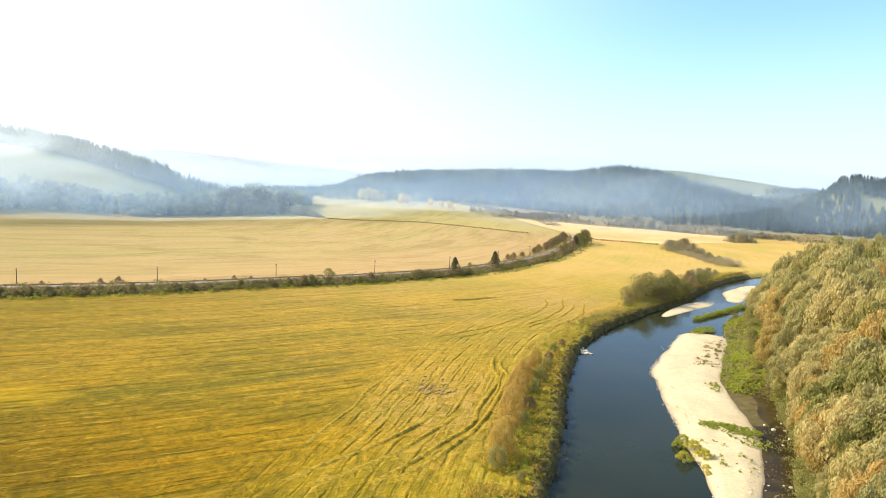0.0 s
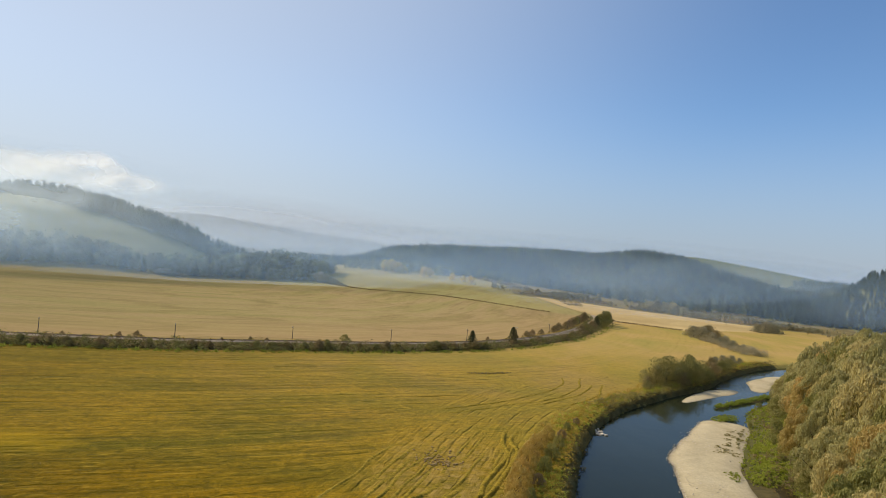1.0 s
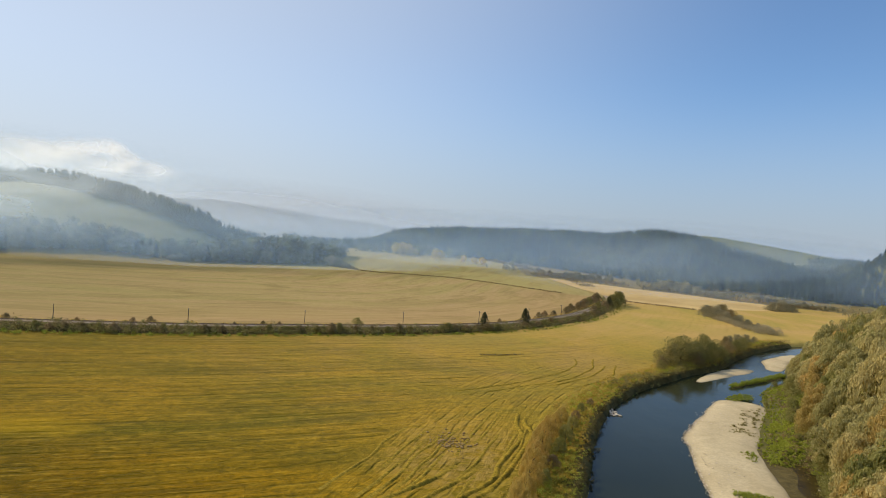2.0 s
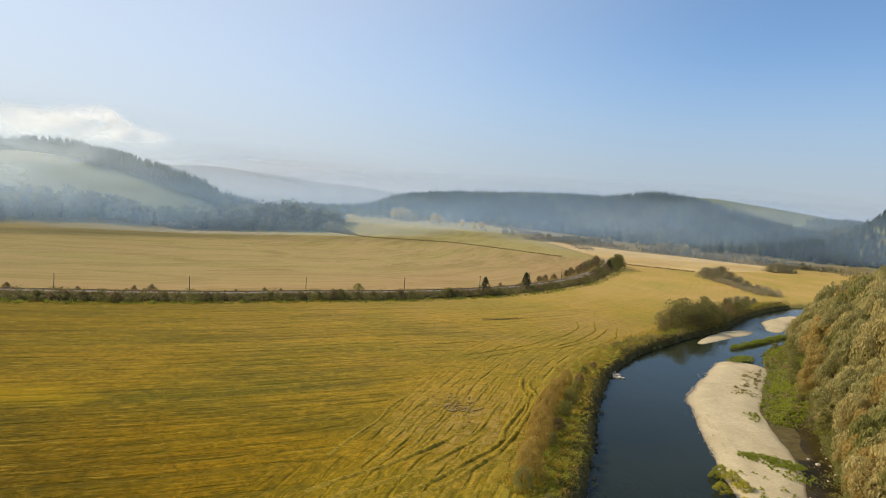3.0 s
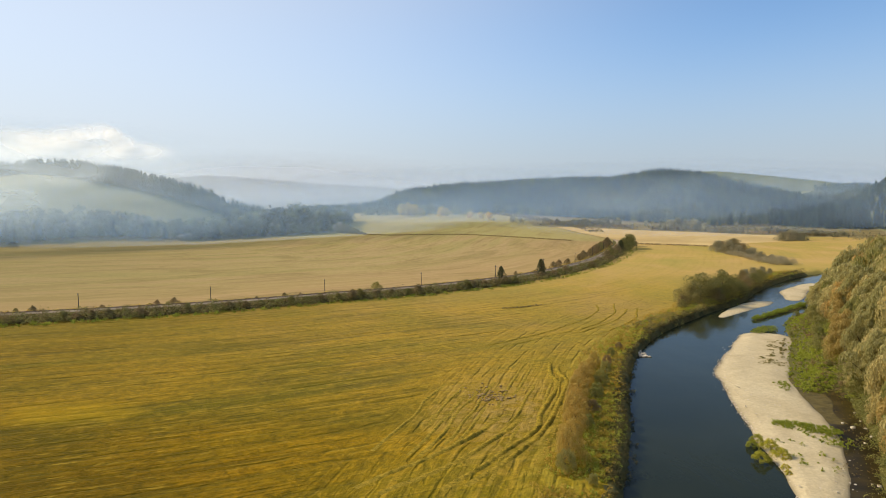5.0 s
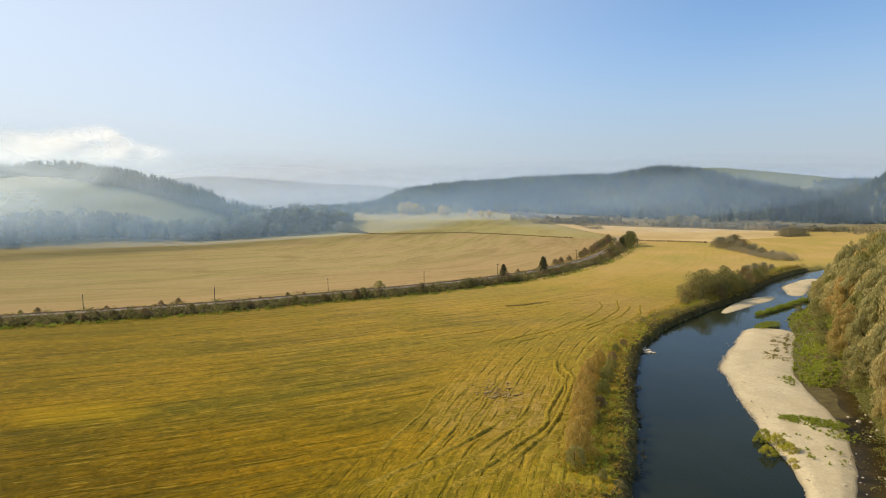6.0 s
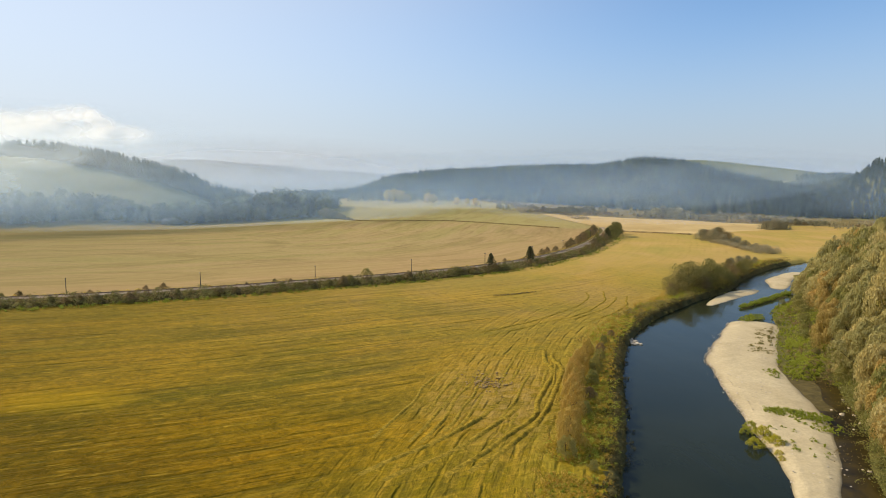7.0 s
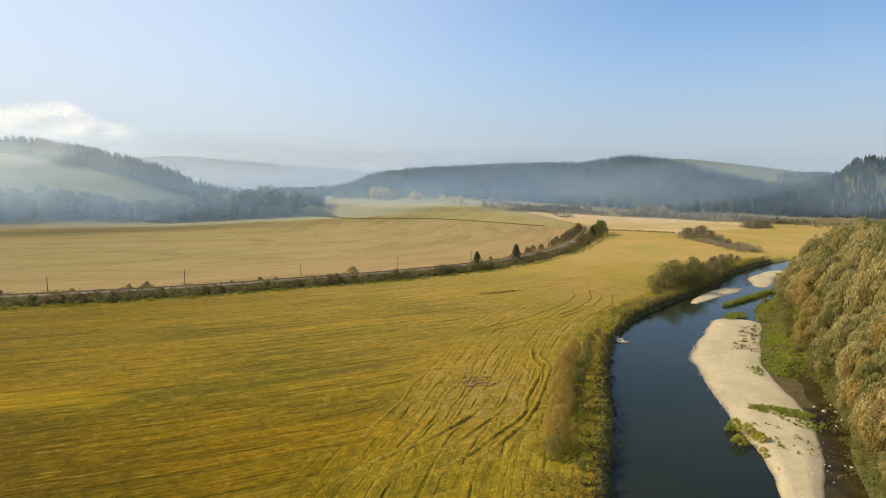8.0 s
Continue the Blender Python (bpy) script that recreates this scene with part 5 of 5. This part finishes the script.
belt("bar_weeds", HERB, "patchy green weeds growing on the gravel bar", np.vstack([blot(67, 116, 6, 2.4, -0.5, 200, -1.0), blot(68, 111, 3, 5, 0.3, 60, -1.05), blot(60, 103, 4, 7, 0, 24, -1.0), blot(99, 203, 5, 2, 0.8, 90, -1.1), blot(103, 206, 5, 3, 0.8, 110, -1.15), blot(76, 143, 1.6, 4, -0.3, 30, -1.05)]), 15000, 0.55, 0.26, 64, "weeds")
tufts = []
for k in range(46):
    u, o = r.random(), r.uniform(-4.5, 1.5)
    tufts.append(blot(83 + 20 * u + 0.85 * o, 160 + 32 * u - 0.5 * o, r.uniform(0.3, 1.1), r.uniform(0.3, 1.4), r.uniform(0, 3), 10, -1.06))
belt("bar_tufts", BUSH_LEAF, "small dark tufts of weed dotted over the gravel", np.vstack(tufts), 5200, 0.32, 0.22, 96, "weeds")
belt("grassy_bar_reeds", HERB, "green reeds growing on the midstream bar", np.vstack([blot(110 + 7 * k, 226.5 + 6.3 * k, 5.0, 1.5, 0.75, 60, -1.4) for k in range(5)]), 9000, 1.15, 0.34, 65, "reeds")
tr, cr = tree_meshes(2.0, 2.8, 150, 900, 0.26, 0.14, WEED_LEAF, 0.9, 0.02, 0.0, 14)
weed = plant("bar_bush", tr, cr, "yellow-green weed bush at the gravel's edge", "shrub", "weed bushes on the gravel")
for x, y, h in ((54.2, 110.0, 1.7), (54.6, 106.4, 2.2), (55.0, 103.0, 2.0), (51.2, 102.0, 1.9), (53.6, 99.0, 1.0), (52.4, 108.2, 1.3), (53.0, 97.0, 0.9)):
    stand(weed, x + 1.0, y, h / 2, z=-1.5)
away(weed)


def stone_mesh(seed):
    q = np.random.default_rng(seed)
    bm = bmesh.new()
    bmesh.ops.create_icosphere(bm, subdivisions=1, radius=0.5)
    for v in bm.verts:
        v.co *= q.uniform(0.75, 1.2)
        v.co.z *= 0.6
    me = bpy.data.meshes.new("stone")
    bm.to_mesh(me)
    bm.free()
    me.materials.append(STONE)
    return me


CLOD = plain_material("dry_clod", (0.17, 0.115, 0.045), (0.40, 0.28, 0.11), 2.0, 0.95)
stones = [stone_mesh(k) for k in range(4)]
random.seed(9)
for k in range(16):
    ob = new("boulder", stones[k % 4])
    x, y = 53.6 + random.uniform(-1.0, 1.6), 175.5 + random.uniform(-4.0, 4.5)
    s = random.uniform(0.6, 1.6)
    ob.matrix_basis = pose(x, y, WATER_Z + 0.1, 0, 0, random.uniform(0, 360)) @ Matrix.Diagonal((s * 1.2, s, s, 1))
    tagged(ob, "pale rounded boulder at the water's edge", "stone", "boulders by the bank")
for x, y, s in ((89, 143, 1.4), (89.5, 140, 1.0), (88, 137, 0.7), (86.5, 134, 0.8), (76.5, 117.5, 1.7), (78.5, 117, 0.9), (77, 113, 1.1), (74, 110, 0.8), (76, 120, 0.9), (65.5, 93, 1.2), (66.6, 92, 0.9), (82, 126, 0.7), (80, 121, 0.8)):
    ob = new("boulder", stones[int(x * 7) % 4])
    ob.matrix_basis = pose(x, y, WATER_Z + 0.1, 0, 0, x * 50) @ Matrix.Diagonal((s * 0.75, s * 0.65, s * 0.8, 1))
    tagged(ob, "pale rounded boulder in the shallow side channel", "stone", "boulders in the channel")
q = np.random.default_rng(66)
sv = np.array([v.co[:] for v in stones[0].vertices])
sf = np.array([pg.vertices[:] for pg in stones[0].polygons])
bl = resampled(smooth_line([(50, 87), (52, 93), (55, 110), (58, 125), (63, 146), (67, 160), (79, 180), (91, 200)], 1), 900)
ch = []
for pts, spread, zz in ((bl + (1.2, -0.3), 0.4, WATER_Z + 0.10), (bl[q.integers(0, 900, 300)] + (6, -2), 3.0, -1.0)):
    for x, y in pts + q.normal(size=pts.shape) * spread:
        ch.append((sv * q.uniform(0.12, 0.45) * (1, 1, 0.8) + (x, y, zz), sf))
v, f = joined(ch)
tagged(new("cobbles", mesh_of("cobbles", v, f, STONE)), "scattered pale cobbles along the gravel's shore", "stones", kind="stuff")


mid = smooth_line([(64, 96), (70, 105), (76, 113), (80, 121), (83, 129), (86, 138), (88, 147)], 0.5)
litter = strip(mid, -4.5, 4.0, 420, 91, lambda x, y: np.clip(0.5 + wobble(x, y, 3.0), 0.05, 1))
litter[:, 2] = WATER_Z + 0.02
belt("channel_weeds", SCRUB_LEAF, "brown dead weeds and litter in the side channel", litter, 3600, 0.35, 0.22, 92, "weeds")
upper_end = smooth_line([(80, 139), (84, 146), (88, 151), (92, 155)], 0.5)
belt("channel_herbs", HERB, "olive herbs at the side channel's upper end", strip(upper_end, -5, 3, 170, 93, lambda x, y: 0.7), 5200, 0.9, 0.3, 94, "herbs")


# ---- on the meadow: bare clods, a dark uncut strip and ruts of rank grass ----
q = np.random.default_rng(67)
ch = []
for x, y in np.c_[9.5 + q.normal(size=130) * 2.6, 132.5 + q.normal(size=130) * 3.2]:
    ch.append((sv * q.uniform(0.2, 0.75) * (q.uniform(0.6, 1.4), q.uniform(0.6, 1.4), 1.25) + (x, y, ground_at(x, y) + 0.08), sf))
v, f = joined(ch)
tagged(new("earth_clods", mesh_of("earth_clods", v, f, CLOD)), "brown earth clods thrown up on the meadow", "earth", kind="stuff")
cut = smooth_line([(20, 240), (28, 243), (36, 248)], 0.5)
cut[:, :2] += q.normal(size=(len(cut), 2)) * (0.4, 0.45)
cut = np.c_[cut[:, :2], ground_height(cut[:, 0], cut[:, 1]), np.full(len(cut), 1.0)]
belt("uncut_strip", SCRUB_LEAF, "short dark strip of uncut grass on the meadow", cut, 620, 0.45, 0.4, 68, "grass")
def windrow(points, width, height, seed):
    """A low ragged ridge of cut grass lying along a line on the meadow."""
    q = np.random.default_rng(seed)
    line = smooth_line(points, 0.6)[:, :2]
    d = np.gradient(line, axis=0)
    d /= np.hypot(*d.T)[:, None]
    nrm = np.c_[-d[:, 1], d[:, 0]]
    shake = np.convolve(q.normal(size=len(line) + 30), np.hanning(31) / 15, "valid")[:len(line), None] * 1.1
    line = line + nrm * shake
    full = np.clip(0.72 + 0.42 * wobble(line[:, 0], line[:, 1], 1.7, seed) + 0.3 * wobble(line[:, 0], line[:, 1], 6.0, seed) + q.normal(size=len(line)) * 0.3, 0.0, 1.4)
    full *= ease(np.minimum(np.arange(len(line)), np.arange(len(line))[::-1]) / 16)
    rows = []
    for o, h in ((-0.5, -0.06), (-0.22, 0.8), (0.02, 1.0), (0.25, 0.7), (0.5, -0.06)):
        xy = line + nrm * (o * width) + q.normal(size=line.shape) * 0.05
        rows.append(np.c_[xy, ground_height(xy[:, 0], xy[:, 1]) + h * height * full * q.uniform(0.7, 1.2, len(line))])
    v = np.stack(rows, 1)
    i = np.arange(len(line) * 5).reshape(-1, 5)
    return v.reshape(-1, 3), np.stack([i[:-1, :-1], i[1:, :-1], i[1:, 1:], i[:-1, 1:]], -1).reshape(-1, 4)


ROWS = [((6, 176), (15, 183), (25, 192), (37, 206), (48, 222), (54, 235), (57, 248)), ((10, 174), (18, 180), (32, 193), (45, 205), (56, 223), (62, 239), (64, 250)), ((36, 193), (46, 203), (59, 221), (66, 238)), ((42, 191), (51, 200), (63, 218), (71, 240)),
        ((30, 166), (27, 152), (27, 142), (21, 122), (18, 113), (11, 100), (4, 89)), ((28, 166), (25, 151), (25, 141), (19, 122), (16, 112), (8, 99), (0, 88)),
        ((14, 118), (8, 106), (0, 96), (-9, 87)), ((10, 119), (4, 108), (-4, 98), (-13, 89))]
# further rows follow the river at even distances
random.seed(12)
dv = np.gradient(LEFT_BANK[:, :2], axis=0)
dv /= np.hypot(*dv.T)[:, None]
for k in range(13):
    off = 15.0 + 2.1 * k
    y0 = random.uniform(84, 140)
    y1 = min(186, y0 + random.uniform(22, 50))
    own = [(p[0] - t[1] * off, p[1] + t[0] * off) for p, t in zip(LEFT_BANK[:, :2], dv) if y0 < p[1] < y1]
    if len(own) > 4:
        ROWS.append(tuple(own[::2]))
for k, pts in enumerate(ROWS):
    big = 4 <= k < 8
    ob = new("windrow", mesh_of("windrow", *windrow(pts, 1.25 if big else 0.8, 0.40 if big else 0.2, 200 + k), WINDROW, True))
    tagged(ob, "ragged low ridge of cut dry grass on the meadow", "grass", "rows of cut grass")


# ---- morning mist and cloud: thin drifting wisps of vapour; distance haze: tinted sheets ----
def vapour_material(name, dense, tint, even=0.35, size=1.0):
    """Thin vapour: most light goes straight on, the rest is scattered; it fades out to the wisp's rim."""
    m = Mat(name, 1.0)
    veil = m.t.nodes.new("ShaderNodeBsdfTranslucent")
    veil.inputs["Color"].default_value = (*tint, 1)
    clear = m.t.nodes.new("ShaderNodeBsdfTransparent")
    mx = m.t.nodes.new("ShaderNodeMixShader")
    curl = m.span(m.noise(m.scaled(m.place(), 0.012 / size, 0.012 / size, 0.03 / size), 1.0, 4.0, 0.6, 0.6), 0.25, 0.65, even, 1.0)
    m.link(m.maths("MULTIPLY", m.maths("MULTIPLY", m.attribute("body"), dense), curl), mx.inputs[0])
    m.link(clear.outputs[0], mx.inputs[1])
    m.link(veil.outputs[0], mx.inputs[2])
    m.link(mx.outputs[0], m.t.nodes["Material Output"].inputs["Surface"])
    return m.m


def wisp_mesh(centres, long, tall, material, name, turn=0.6, fade=1.4, rings=9, sides=26):
    """Lens-shaped wisps, gently bulging, each thickest in its middle."""
    a = np.linspace(0, 2 * np.pi, sides, endpoint=False)
    q = np.linspace(0, 1, rings + 1)[1:]
    chunks, body = [], []
    for (x, y, z), ln, tl in zip(centres, long, tall):
        u = np.r_[0, (q[:, None] * np.cos(a)).ravel()]
        w = np.r_[0, (q[:, None] * np.sin(a)).ravel()]
        rr = np.r_[0, np.repeat(q, sides)]
        bulge = (1 - rr**2) * tl * 0.2
        lx = u * ln
        v = np.c_[x + lx * math.cos(turn) + bulge * math.sin(turn), y + lx * math.sin(turn) - bulge * math.cos(turn), z + w * tl]
        f = []
        for k in range(rings):
            for j in range(sides):
                j2 = (j + 1) % sides
                if k == 0:
                    f.append((0, 1 + j, 1 + j2, 1 + j2))
                else:
                    o, i2 = 1 + k * sides, 1 + (k - 1) * sides
                    f.append((i2 + j, o + j, o + j2, i2 + j2))
        chunks.append((v, np.array(f)))
        body.append((1 - rr**2) ** fade)
    v, f = joined(chunks)
    tri = f[:, 2] == f[:, 3]
    me = bpy.data.meshes.new(name)
    me.from_pydata(v.tolist(), [], [tuple(g[:3]) if t else tuple(g) for g, t in zip(f.tolist(), tri)])
    me.polygons.foreach_set("use_smooth", np.full(len(f), True))
    me.materials.append(material)
    attribute(me, "body", np.concatenate(body))
    return me


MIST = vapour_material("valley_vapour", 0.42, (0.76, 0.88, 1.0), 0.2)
# Blue-tinted sheets added to imitate distance haze before hills and woods.
HAZE = vapour_material("hill_haze_sheet", 0.18, (0.46, 0.67, 1.0), 0.7, 2.0)
CREST_HAZE = vapour_material("crest_haze_sheet", 0.30, (0.46, 0.68, 1.0), 0.6, 2.0)
WOOD_HAZE = vapour_material("wood_haze_sheet", 0.28, (0.52, 0.73, 1.0), 0.5)
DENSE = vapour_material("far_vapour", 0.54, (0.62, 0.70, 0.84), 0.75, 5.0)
CLOUD = vapour_material("cloud_vapour", 0.5, (1.0, 1.0, 1.0), 0.45, 1.6)
tagged(new("valley_mist", wisp_mesh([(-440, 520, 72), (-440, 495, 47)],
    [270, 280], [42, 40], MIST, "valley_mist")), "thin white morning mist before the western wood", "mist", kind="stuff")
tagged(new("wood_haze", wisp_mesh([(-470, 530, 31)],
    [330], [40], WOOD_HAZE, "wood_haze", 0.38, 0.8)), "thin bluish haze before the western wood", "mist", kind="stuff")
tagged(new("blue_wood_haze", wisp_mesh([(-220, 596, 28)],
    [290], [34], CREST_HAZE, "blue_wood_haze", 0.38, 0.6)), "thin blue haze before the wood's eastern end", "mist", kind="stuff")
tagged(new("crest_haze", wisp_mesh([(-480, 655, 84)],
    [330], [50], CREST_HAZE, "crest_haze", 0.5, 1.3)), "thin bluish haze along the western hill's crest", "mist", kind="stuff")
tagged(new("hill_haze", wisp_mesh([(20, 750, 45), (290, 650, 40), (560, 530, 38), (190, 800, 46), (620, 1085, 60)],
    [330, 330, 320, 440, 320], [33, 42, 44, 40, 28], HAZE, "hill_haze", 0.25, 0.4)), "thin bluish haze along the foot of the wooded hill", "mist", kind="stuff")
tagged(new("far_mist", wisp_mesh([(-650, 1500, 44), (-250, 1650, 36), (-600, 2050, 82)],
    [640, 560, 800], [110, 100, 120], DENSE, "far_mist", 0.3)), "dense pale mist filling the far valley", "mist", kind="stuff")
tagged(new("cloud_bank", wisp_mesh(
    [(-1330, 1880, 206), (-1240, 1900, 214), (-1165, 1915, 228), (-1112, 1930, 243), (-1068, 1940, 248), (-1030, 1930, 236), (-1000, 1925, 214), (-1130, 1900, 190), (-960, 1900, 186)],
    [150, 90, 62, 46, 42, 36, 46, 190, 130], [62, 46, 42, 34, 32, 30, 30, 44, 34], CLOUD, "cloud_bank", 0.6, 1.0)), "small white cloud bank behind the western hill", "cloud", kind="stuff")
